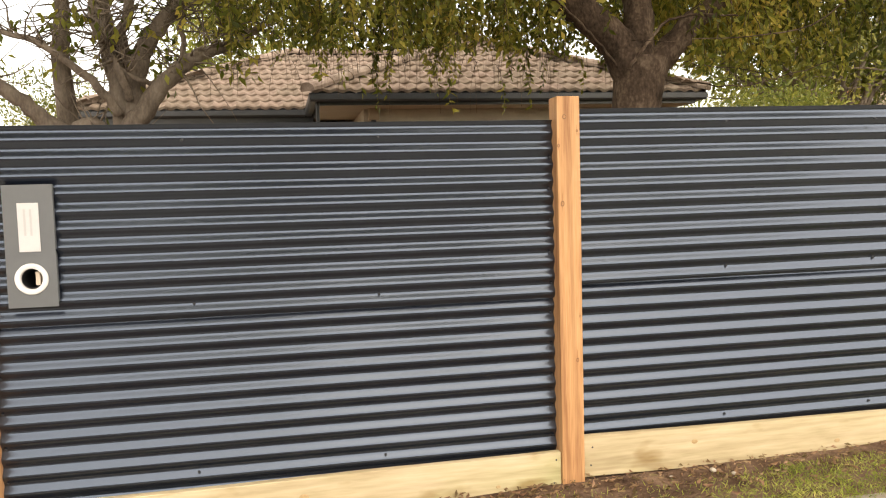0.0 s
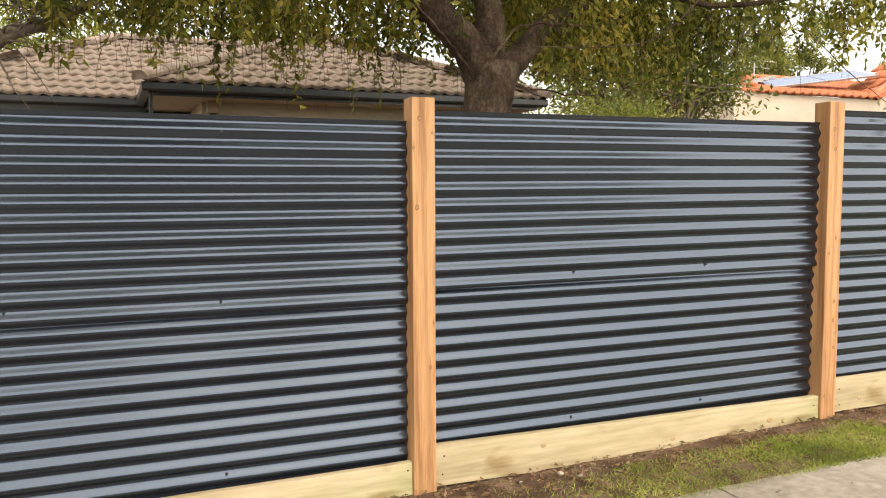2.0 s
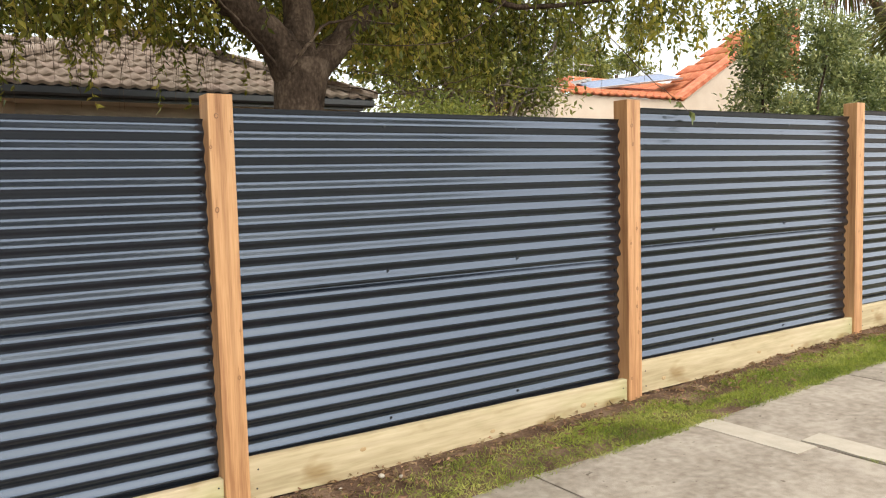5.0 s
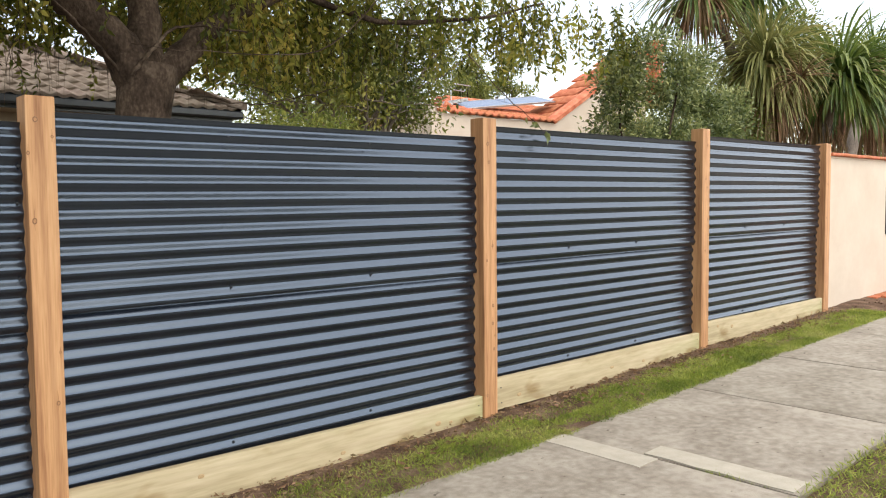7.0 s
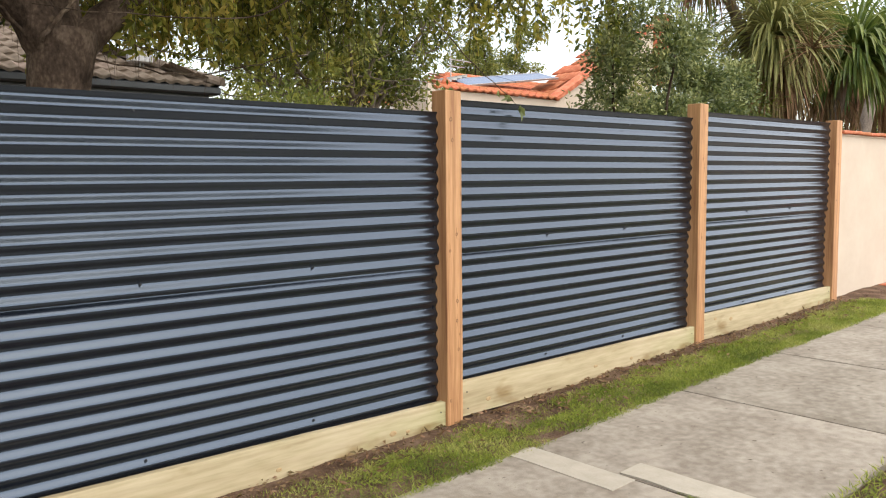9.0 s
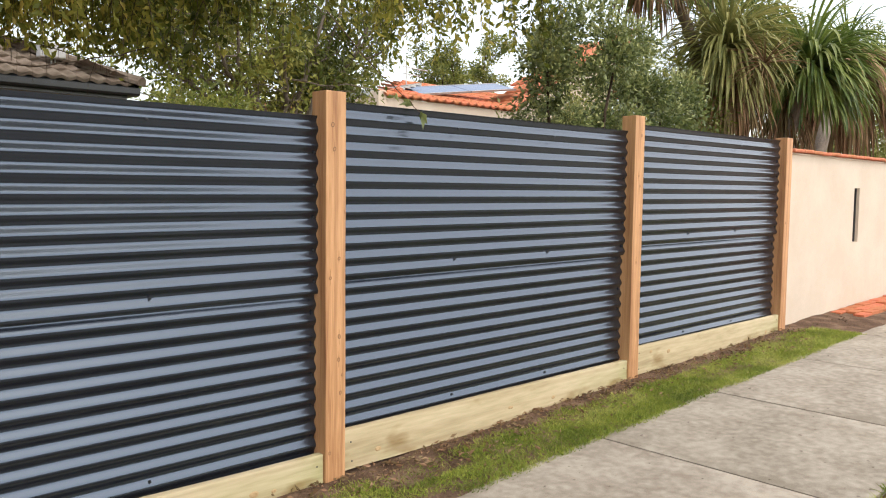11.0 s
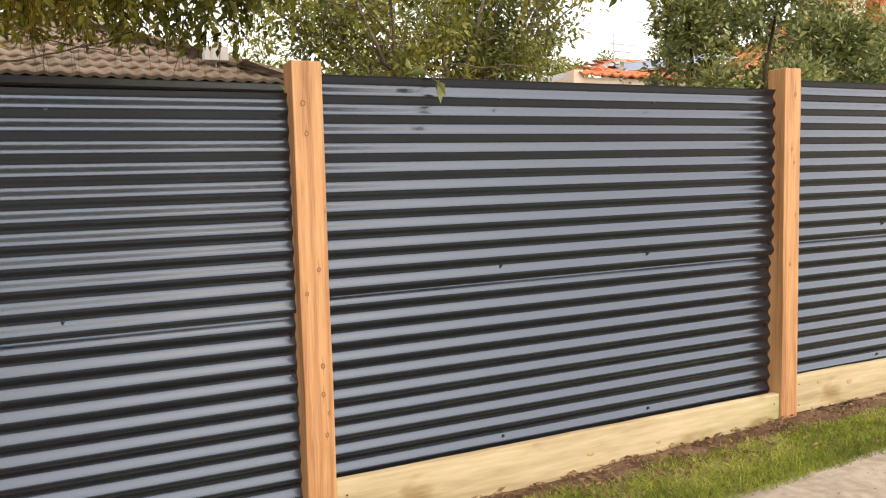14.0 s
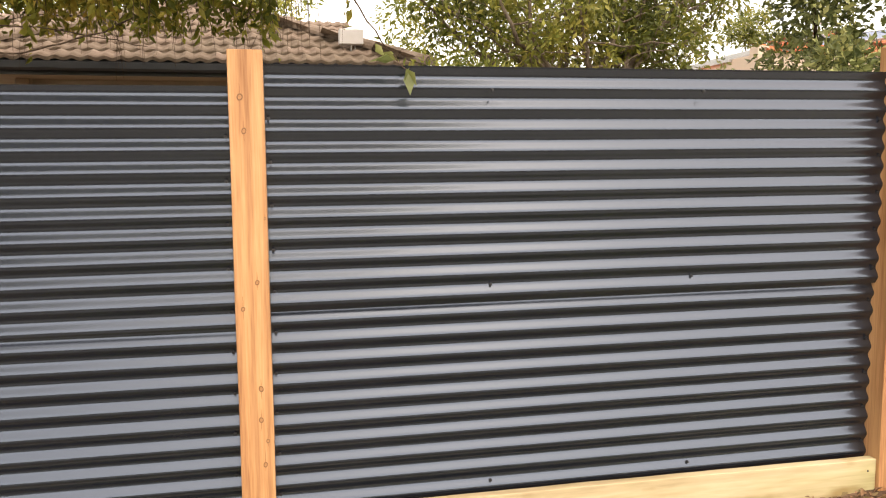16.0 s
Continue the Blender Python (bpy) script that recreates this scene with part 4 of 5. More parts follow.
def big_tree():
    rng = np.random.default_rng(21)
    ob = thing("shade_tree", (2.1, 4.44, 0.05), "mature shade tree with forked grey-brown trunk and drooping leaves", "tree")
    ob.location = (0.06, 0, 0)
    bm = bmesh.new()
    tube(bm, bent([(2.16, 4.50, -0.05), (2.12, 4.47, 0.6), (2.10, 4.45, 1.4), (2.115, 4.45, 1.95), (2.15, 4.45, 2.22)], 5, 0.003, rng), np.concatenate([np.linspace(0.21, 0.155, 15), np.linspace(0.152, 0.165, 6)]), 18, 0.02, rng)
    part("trunk", bm, BARK, ob, "thick grey-brown trunk", True)
    limbs = [([(2.10, 4.45, 2.14), (1.98, 4.44, 2.33), (1.83, 4.43, 2.47), (1.62, 4.42, 2.64), (1.30, 4.35, 2.92), (0.7, 4.2, 3.25)], 0.125, 0.065),
             ([(2.13, 4.46, 2.12), (2.15, 4.50, 2.40), (2.17, 4.55, 2.62), (2.15, 4.7, 3.1), (2.2, 4.9, 4.0)], 0.115, 0.06),
             ([(2.20, 4.45, 2.15), (2.34, 4.44, 2.31), (2.48, 4.42, 2.46), (2.66, 4.40, 2.60), (3.0, 4.25, 2.78), (3.7, 4.0, 3.0)], 0.095, 0.035),
             ([(3.0, 4.25, 2.78), (3.6, 4.15, 2.66), (4.3, 4.0, 2.75), (5.0, 3.9, 2.95)], 0.026, 0.008),
             ([(2.0, 4.30, 2.16), (2.09, 4.26, 2.30), (2.2, 4.24, 2.42), (2.36, 4.2, 2.46), (2.6, 4.1, 2.44)], 0.013, 0.005),
             ([(2.26, 4.45, 2.12), (2.45, 4.40, 2.09), (2.75, 4.35, 2.06), (3.05, 4.30, 2.12), (3.3, 4.2, 2.20)], 0.006, 0.003),
             ([(2.3, 4.45, 2.28), (2.55, 4.5, 2.22), (2.9, 4.55, 2.20), (3.3, 4.6, 2.14)], 0.005, 0.002),
             ([(2.03, 4.40, 2.12), (1.85, 4.36, 2.30), (1.7, 4.3, 2.42), (1.5, 4.2, 2.55)], 0.010, 0.005),
             ([(0.7, 4.2, 3.25), (0.2, 4.3, 3.2), (-0.4, 4.5, 3.3)], 0.05, 0.02),
             ([(3.7, 4.0, 3.0), (3.2, 4.1, 2.45), (2.6, 4.0, 2.30), (1.9, 4.05, 2.28)], 0.006, 0.002),
             ([(2.2, 4.9, 4.0), (3.2, 5.4, 3.6), (4.2, 5.8, 3.3)], 0.06, 0.02),
             ([(2.2, 4.9, 4.0), (1.6, 3.6, 4.6), (0.6, 2.2, 5.0), (-0.6, 0.9, 5.2)], 0.06, 0.02),
             ([(2.2, 4.9, 4.0), (2.9, 3.8, 4.6), (3.4, 2.4, 5.0)], 0.05, 0.02),
             ([(0.7, 4.2, 3.25), (-0.6, 3.8, 4.2), (-2.4, 3.4, 4.9)], 0.05, 0.02),
             ([(2.2, 4.9, 4.0), (1.2, 5.6, 3.6), (0.3, 6.0, 3.3)], 0.06, 0.02)]
    for pts, a, b in limbs:
        bm = bmesh.new()
        line = bent(pts, 5, 0.004 if a < 0.05 else 0.006, rng)
        tube(bm, line, np.linspace(a, b, len(line)), 14 if a > 0.05 else 6, 0.03, rng)
        part("limb", bm, BARK, ob, "", True)
    # drooping strands
    starts, lengths = [], []
    def strands(n, lo, hi, l0, l1):
        for _ in range(n):
            starts.append(rng.uniform(lo, hi))
            lengths.append(rng.uniform(l0, l1))
    strands(190, (-0.55, 3.9, 2.75), (2.0, 5.6, 3.3), 0.3, 0.75)
    strands(110, (0.1, 4.2, 2.55), (1.9, 6.0, 2.9), 0.25, 0.65)
    strands(60, (-0.4, 4.4, 2.45), (1.9, 6.5, 2.75), 0.25, 0.55)
    strands(100, (1.9, 5.0, 2.7), (3.2, 6.5, 3.3), 0.3, 0.8)
    strands(150, (2.5, 3.9, 2.65), (4.1, 5.6, 3.2), 0.3, 0.65)
    strands(60, (2.8, 4.4, 2.45), (4.0, 6.2, 2.8), 0.2, 0.5)
    strands(40, (3.8, 3.7, 2.75), (5.0, 4.6, 3.1), 0.25, 0.55)
    strands(40, (4.6, 3.7, 2.8), (6.1, 4.2, 3.15), 0.2, 0.5)
    strands(60, (2.5, 4.4, 2.75), (4.6, 7.0, 3.5), 0.3, 0.75)
    strands(120, (-0.3, 4.6, 2.8), (2.0, 7.0, 3.4), 0.3, 0.7)
    strands(22, (3.9, 3.7, 2.6), (5.3, 4.6, 3.0), 0.2, 0.5)
    strands(34, (4.7, 3.7, 2.75), (6.3, 4.3, 3.05), 0.25, 0.5)
    strands(40, (2.5, 4.2, 2.65), (4.1, 5.8, 3.0), 0.3, 0.6)
    strands(50, (2.3, 4.0, 2.45), (3.8, 4.8, 2.7), 0.25, 0.45)
    base, way, lines = hanging(rng, starts, lengths, 0.021)
    cl, rad = clumps(rng, (-0.8, 3.6, 3.0), (4.6, 6.6, 4.6), 130, 0.25, 0.5)
    b2, w2 = blob_leaves(rng, cl, rad, 7000, 0.8)
    cl, rad = clumps(rng, (-0.6, 4.3, 2.65), (3.9, 7.2, 3.5), 120, 0.15, 0.34)
    b3, w3 = blob_leaves(rng, cl, rad, 15000, 0.85)
    # the high crown, reaching out over the fence
    c4, r4 = clumps(rng, (-3.6, -0.6, 4.3), (5.3, 7.2, 6.0), 460, 0.35, 0.65)
    front = c4[:, 1] > np.interp(c4[:, 0], (-3.6, -1.5, 1.5, 3.4, 5.3), (1.1, 0.8, 0.8, 1.3, 2.1))
    b4, w4 = blob_leaves(rng, c4[front], r4[front], 84000, 0.95)
    ok = b3[:, 2] > 2.36 + 0.19 * (b3[:, 1] - 4.4)
    b2, w2 = np.concatenate([b2, b3[ok]]), np.concatenate([w2, w3[ok]])
    floor = np.where(base[:, 0] > 3.9, 2.40, np.where(base[:, 0] > 2.3, 2.15, 2.28)) + 0.19 * (base[:, 1] - 4.4)
    stray = np.array([noise.noise((b[0] * 2.2, b[1] * 2.2, 3.0)) for b in base])
    keep = (base[:, 2] > 1.99) & ((base[:, 2] > floor) | (stray > 0.28))
    base, way = base[keep], way[keep]
    length = np.clip(rng.normal(0.057, 0.013, len(base)), 0.03, 0.10)
    leaf_mesh("crown", b4, w4 * 0.6 + [0, 0, -0.5], rng.uniform(0.11, 0.17, len(b4)), 0.55, LEAF, ob, rng, "dense high crown over the fence")
    leaf_mesh("crown", np.concatenate([base, b2]), np.concatenate([way, w2 * 0.6 + [0, 0, -0.6]]), np.concatenate([length, rng.uniform(0.045, 0.075, len(b2))]), 0.42, LEAF, ob, rng, "drooping yellow-green leaves")
    twigs(ob, lines, BARK, 0.0028)
    return ob


big_tree()


def sprig():
    rng = np.random.default_rng(4)
    ob = thing("leafy_sprig", (4.30, 3.36, 1.90), "small green sprig hanging over the top of the fence", "twig")
    ob.location = (0.10, 0, 0)
    bm = bmesh.new()
    tube(bm, bent([(4.05, 3.8, 2.45), (4.16, 3.55, 2.15), (4.24, 3.38, 1.98), (4.30, 3.32, 1.90)], 4, 0.002, rng), np.linspace(0.004, 0.0015, 13), 5)
    part("stem", bm, BARK, ob)
    base = np.array([(4.24, 3.36, 1.96), (4.26, 3.34, 1.935), (4.30, 3.32, 1.90), (4.295, 3.32, 1.905), (4.22, 3.37, 1.965), (4.31, 3.32, 1.91), (4.2, 3.4, 2.0)])
    way = np.array([(-0.8, -0.2, -0.35), (-0.9, -0.2, -0.05), (0.1, -0.1, -1), (0.45, -0.2, -0.8), (0.7, -0.2, -0.4), (-0.3, -0.2, -0.8), (0.4, 0.2, -0.5)])
    leaf_mesh("leaves", base, way, np.array([0.085, 0.07, 0.09, 0.075, 0.07, 0.06, 0.06]), 0.5, LEAF_GREY, ob, rng)


sprig()


def bare_tree():
    rng = np.random.default_rng(33)
    ob = thing("bare_tree", (-1.1, 5.3, -0.05), "many-stemmed tree with pale bark and mostly bare twigs", "tree")
    ob.location = (0, 0, 0)
    y = 5.3
    stems = [([(-1.05, y, -0.1), (-1.03, y, 1.2), (-1.01, y, 1.99), (-1.07, y + .05, 2.38), (-1.14, y + .1, 2.78), (-1.2, y + .1, 3.6)], 0.095, 0.045),
             ([(-1.2, y + .1, -0.1), (-1.38, y + .2, 1.5), (-1.40, y + .2, 2.0), (-1.42, y + .2, 2.42), (-1.43, y + .3, 2.78), (-1.5, y + .3, 3.5)], 0.085, 0.04),
             ([(-0.98, y - .1, 0.0), (-0.97, y - .1, 1.7), (-0.86, y - .1, 2.03), (-0.67, y - .12, 2.26), (-0.50, y - .1, 2.38), (-0.30, y - .05, 2.46), (-0.1, y, 2.6)], 0.085, 0.02),
             ([(-0.97, y, 1.8), (-0.93, y, 2.2), (-0.86, y, 2.45), (-0.72, y + .05, 2.64), (-0.62, y + .1, 2.82), (-0.4, y + .1, 3.3)], 0.075, 0.04),
             ([(-1.25, y, 0.9), (-1.45, y, 1.85), (-1.56, y - .05, 2.05), (-1.72, y - .1, 2.19), (-1.84, y - .1, 2.30), (-1.95, y - .1, 2.6), (-2.0, y, 3.1)], 0.06, 0.03),
             ([(-1.02, y - .1, 2.0), (-1.12, y - .2, 2.17), (-1.26, y - .25, 2.30), (-1.45, y - .3, 2.42), (-1.75, y - .3, 2.52), (-2.1, y - .3, 2.56)], 0.032, 0.010),
             ([(-0.95, y - .1, 2.1), (-0.99, y - .2, 2.25), (-1.05, y - .2, 2.40), (-1.12, y - .25, 2.55), (-1.1, y - .25, 2.75)], 0.03, 0.015),
             ([(-0.67, y - .12, 2.26), (-0.60, y - .1, 2.42), (-0.63, y - .1, 2.55), (-0.55, y - .1, 2.7), (-0.3, y - .1, 2.82)], 0.022, 0.008),
             ([(-0.93, y, 2.25), (-1.0, y, 2.5), (-0.95, y, 2.68), (-0.97, y, 2.95)], 0.04, 0.03),
             ([(-0.72, y, 2.2), (-0.85, y - .15, 2.2), (-1.0, y - .2, 2.3), (-1.05, y - .25, 2.45)], 0.02, 0.007),
             ([(-1.5, y, 2.0), (-1.35, y, 1.9), (-1.2, y, 1.95), (-1.1, y, 1.8)], 0.04, 0.05)]
    tips = []
    for pts, a, b in stems:
        bm = bmesh.new()
        line = bent(pts, 5, 0.006, rng)
        tube(bm, line, np.linspace(a, b, len(line)), 12, 0.03, rng)
        part("limb", bm, BARE, ob, "", True)
        tips += [(q, b) for q in line[len(line) // 2:]]
    bm = bmesh.new()
    base, way = [], []
    for q, b in tips:
        for _ in range(4):
            d = rng.normal(0, 1, 3) * [1, 0.7, 0.6] + [0, 0, 0.35]
            d /= np.linalg.norm(d)
            L = rng.uniform(0.15, 0.5)
            pts = [q]
            for k in range(5):
                d = d + rng.normal(0, 0.25, 3)
                d /= np.linalg.norm(d)
                pts.append(pts[-1] + d * L / 5)
            tube(bm, pts, np.linspace(rng.uniform(0.004, 0.009), 0.0015, 6), 4)
            if rng.random() < 0.25:
                for _ in range(4):
                    base.append(pts[-1] + rng.normal(0, 0.03, 3))
                    way.append(rng.normal(0, 0.5, 3) + [0, 0, -0.8])
    tagged(part("twig_spray", bm, BARE, ob, "bare crooked twigs", True), kind="stuff")
    leaf_mesh("leaves", np.array(base), np.array(way), rng.uniform(0.05, 0.09, len(base)), 0.45, LEAF, ob, rng, "few olive leaves")


bare_tree()


def shrub_tree():
    rng = np.random.default_rng(44)
    ob = thing("shrub_tree", (7.7, 9.9, 0), "tall thin-stemmed evergreen shrub with open leafy crown", "tree")
    ob.location = (0, 0, 0)
    pts_all = []
    for k in range(17):
        a = rng.uniform(0, 2 * math.pi)
        tip = np.array([7.75, 9.9, 0]) + [math.copysign(abs(math.cos(a)) ** 0.6, math.cos(a)) * rng.uniform(0.8, 2.9 if math.cos(a) > 0 else 2.6), math.sin(a) * 0.9, rng.uniform(3.3, 5.2)]
        mid = np.array([7.7, 9.9, 0]) + [math.cos(a) * rng.uniform(0.1, 0.5), math.sin(a) * 0.25, 2.2]
        line = bent([(7.7 + rng.normal(0, 0.12), 9.9 + rng.normal(0, 0.1), 0), mid, (mid + tip) / 2 + rng.normal(0, 0.1, 3), tip], 6, 0.015, rng)
        bm = bmesh.new()
        tube(bm, line, np.linspace(rng.uniform(0.035, 0.06), 0.010, len(line)), 8, 0.03, rng)
        part("stem", bm, BARE, ob, "", True)
        pts_all += line[8:]
        for q in line[7:-2]:
            if rng.random() < 0.8:
                d = rng.normal(0, 1, 3) * [1, 0.6, 0.6] + [0, 0, 0.3]
                br = [q, q + d * 0.25, q + d * 0.45 + [0, 0, 0.1], q + d * 0.7 + [0, 0, 0.12]]
                bm = bmesh.new()
                l2 = bent(br, 3, 0.01, rng)
                tube(bm, l2, np.linspace(0.014, 0.004, len(l2)), 5)
                part("branch", bm, BARE, ob)
                pts_all += l2[3:]
    cen = np.array(pts_all) + rng.normal(0, 0.12, (len(pts_all), 3))
    cen = cen[(cen[:, 0] < 9.3) | (cen[:, 2] > 3.1)]
    cen = cen[(cen[:, 2] > 2.95) | (rng.random(len(cen)) < 0.45)]
    b, d = blob_leaves(rng, cen, rng.uniform(0.15, 0.3, len(cen)), 15000, 0.9)
    w = d + rng.normal(0, 0.5, b.shape) + [0, 0, -0.2]
    pale = np.array([noise.noise((p[0] * 1.3, p[1] * 1.3, p[2] * 1.3)) for p in b]) + (7.0 - b[:, 0]) * 0.22 > 0.15
    for sel, mat, says in ((~pale, LEAF_DARK, "mid-green narrow leaves"), (pale, LEAF_LIME, "yellow-green narrow leaves")):
        leaf_mesh("crown", b[sel], w[sel], rng.uniform(0.07, 0.12, sel.sum()), 0.42, mat, ob, rng, says)


shrub_tree()


def leafy_bush(name, label, mat, lo, hi, n, r0, r1, count, size, ratio, seed, stems=8, upright=0.0, wisps=0):
    rng = np.random.default_rng(seed)
    ob = thing(name, ((lo[0] + hi[0]) / 2, (lo[1] + hi[1]) / 2, 0.1), label, "bush")
    ob.location = (0, 0, 0)
    c, r = clumps(rng, lo, hi, n, r0, r1)
    mid = (np.array(lo) + hi) / 2
    half = (np.array(hi) - lo) / 2
    # rounder outline: pull corner clumps in
    q = (c - mid) / half
    far = np.maximum(np.linalg.norm(q, axis=1), 1)
    c = mid + q / far[:, None] * half
    for k in range(stems):
        e = c[rng.integers(len(c))]
        foot = (mid[0] + rng.normal(0, half[0] * 0.3), mid[1] + rng.normal(0, half[1] * 0.3), ground_z(mid[0]) - 0.05)
        line = bent([foot, (np.array(foot) + e) / 2 + rng.normal(0, 0.08, 3), e], 5, 0.01, rng)
        bm = bmesh.new()
        tube(bm, line, np.linspace(0.03, 0.008, len(line)), 6)
        part("stem", bm, BARK, ob)
    b, d = blob_leaves(rng, c, r, count, 0.7)
    w = d + rng.normal(0, 0.6, b.shape) + [0, 0, upright]
    if wisps:
        tops = c[np.argsort(-c[:, 2])[:wisps * 2]]
        bb, ww = [], []
        for k in range(wisps):
            s = tops[rng.integers(len(tops))] + rng.normal(0, 0.12, 3)
            dd = np.array([rng.normal(-0.1, 0.25), rng.normal(0, 0.2), 1.0])
            L = rng.uniform(0.3, 0.6)
            for t in np.linspace(0.2, 1, 26):
                bb.append(s + dd * L * t + rng.normal(0, 0.02 * (1.3 - t) + 0.008, 3))
                ww.append(rng.normal(0, 0.8, 3) + [0, 0, 0.4])
        b, w = np.concatenate([b, bb]), np.concatenate([w, ww])
    leaf_mesh("foliage", b, w, rng.uniform(size * 0.7, size * 1.3, len(b)), ratio, mat, ob, rng)
    return ob


leafy_bush("garden_bush", "dense grey-green garden bush with small leaves behind the fence", LEAF_GREY, (6.6, 3.85, 0.8), (7.95, 4.75, 3.1), 84, 0.12, 0.27, 34000, 0.045, 0.5, 51, 9, 0.1, 70)
leafy_bush("garden_bush", "dense grey-green garden bush with small leaves behind the fence", LEAF_GREY, (7.8, 4.1, 0.8), (9.2, 5.0, 2.75), 50, 0.14, 0.28, 18000, 0.048, 0.5, 52, 6, 0.1, 34)
leafy_bush("feathery_bush", "feathery light-green bush beside the cabbage trees", LEAF_LIME, (9.0, 4.9, 1.0), (11.2, 6.6, 3.2), 70, 0.22, 0.42, 30000, 0.06, 0.25, 53, 6, -0.2)
leafy_bush("low_bush", "low pale-green bush beside the fence", LEAF_LIME, (8.9, 4.3, 1.2), (9.9, 4.9, 2.05), 26, 0.10, 0.2, 4500, 0.035, 0.5, 54, 4, 0.1)
leafy_bush("low_bush", "low pale-green bush beside the fence", LEAF_LIME, (6.35, 3.8, 1.2), (6.85, 4.3, 1.9), 26, 0.08, 0.18, 4000, 0.035, 0.5, 55, 4, 0.1)
leafy_bush("lime_bush", "bright yellow-green shrub in the garden", LEAF_LIME, (4.7, 7.3, 0.6), (6.3, 8.9, 2.5), 50, 0.2, 0.4, 9000, 0.07, 0.35, 56, 6, -0.1)
leafy_bush("yellow_shrub", "tall yellow-green shrub beside the house", LEAF_LIME, (5.2, 11.2, 0.8), (10.0, 13.4, 4.9), 110, 0.28, 0.55, 15000, 0.10, 0.35, 58, 8, -0.3)
leafy_bush("backing_tree", "dense olive tree behind the cabbage trees", LEAF_DARK, (17.0, 7.4, 0.8), (30.0, 10.0, 6.2), 150, 0.5, 0.95, 44000, 0.13, 0.35, 61, 8)
leafy_bush("conifer_bush", "olive-green bush beyond the bare tree", LEAF_DARK, (-4.7, 13.4, 0.8), (-3.0, 14.6, 3.7), 40, 0.25, 0.45, 9000, 0.08, 0.3, 59, 5, 0.3)
leafy_bush("olive_tree", "large olive-green tree standing behind the house", LEAF_LIME, (-3.0, 17.5, 3.4), (4.5, 21.0, 7.2), 90, 0.5, 0.9, 16000, 0.16, 0.35, 60, 10, -0.3)


def cabbage_tree():
    rng = np.random.default_rng(77)
    ob = thing("cabbage_tree", (11.6, 5.0, 0.2), "cabbage tree with heads of long sword-shaped leaves", "tree")
    ob.location = (0, 0, 0)

    def blades(name, head, n, length, width, mat, up0, up1, grav, label="", spread=1.0):
        verts, faces = [], []
        for _ in range(n):
            a, e = rng.uniform(0, 2 * math.pi), math.asin(rng.uniform(math.sin(up0), math.sin(up1)))
            d = np.array([math.cos(a) * math.cos(e) * spread, math.sin(a) * math.cos(e) * spread, math.sin(e)])
            L, w = length * rng.uniform(0.75, 1.15), width * rng.uniform(0.8, 1.2)
            side = np.cross(d, [0, 0, 1.0]) + rng.normal(0, 0.15, 3)
            side /= np.linalg.norm(side)
            p, g = np.array(head) + d * 0.05 + rng.normal(0, 0.03, 3), grav * rng.uniform(0.6, 1.5)
            k0, segs = len(verts), 7
            for s in range(segs + 1):
                t = s / segs
                ww = w * (0.45 + 1.6 * t) * (1 - t) ** 0.55 if t < 0.999 else 0.001
                nr = np.cross(side, d) * ww * 0.25
                verts += [tuple(p - side * ww / 2 + nr), tuple(p), tuple(p + side * ww / 2 + nr)]
                d = d + np.array([0, 0, -g * t / segs * 2])
                d /= np.linalg.norm(d)
                p = p + d * L / segs
            for s in range(segs):
                a0 = k0 + 3 * s
                faces += [(a0, a0 + 1, a0 + 4, a0 + 3), (a0 + 1, a0 + 2, a0 + 5, a0 + 4)]
        return pydata(name, verts, faces, mat, ob, label)

    A, B, C, D = (12.25, 4.5, 3.14), (10.9, 4.95, 3.28), (9.7, 5.3, 4.15), (16.6, 5.6, 4.1)
    for pts, a, b in (([(12.0, 4.9, 0.1), (12.0, 4.8, 1.5), A], 0.10, 0.07), ([(11.5, 5.2, 0.1), (11.35, 5.2, 1.8), B], 0.12, 0.07),
                      ([(11.2, 5.2, 2.3), (10.75, 5.3, 3.3), (10.35, 5.3, 3.75), C], 0.08, 0.06), ([(14.6, 5.4, 0.1), (15.2, 5.4, 2.5), D], 0.12, 0.08),
                      ([(11.35, 5.3, 2.4), (11.25, 5.4, 3.6), (11.3, 5.4, 4.6)], 0.10, 0.09)):
        bm = bmesh.new()
        line = bent(pts, 6, 0.012, rng)
        tube(bm, line, np.linspace(a, b, len(line)), 10, 0.05, rng)
        part("stem", bm, BARE, ob, "", True)
    blades("head", A, 620, 1.0, 0.046, SWORD, -0.75, 1.4, 1.7, "green sword leaves")
    blades("head", B, 520, 0.92, 0.036, SWORD_PALE, -0.9, 1.3, 1.6, "pale yellow-green sword leaves")
    blades("skirt", (11.1, 5.0, 3.12), 300, 1.0, 0.036, DEAD, -1.45, -0.5, 2.0, "brown dead leaf skirt", 0.7)
    blades("skirt", (12.15, 4.75, 2.8), 110, 0.85, 0.036, DEAD, -1.45, -0.7, 2.0, "brown dead leaf skirt", 0.7)
    blades("head", C, 220, 0.9, 0.030, SWORD, -0.6, 1.3, 1.4, "green sword leaves")
    blades("skirt", C, 130, 0.8, 0.028, DEAD, -1.4, -0.2, 1.8, "brown dead leaf skirt")
    blades("skirt", D, 520, 2.1, 0.055, DEAD, -1.4, -0.2, 2.0, "brown dead leaf skirt")
    blades("head", D, 120, 1.0, 0.034, SWORD, -0.2, 1.3, 1.4, "green sword leaves")
    blades("head", (11.3, 5.4, 4.6), 300, 1.0, 0.044, SWORD, -0.9, 1.3, 1.5, "green sword leaves")
    # old flower stalks
    bm = bmesh.new()
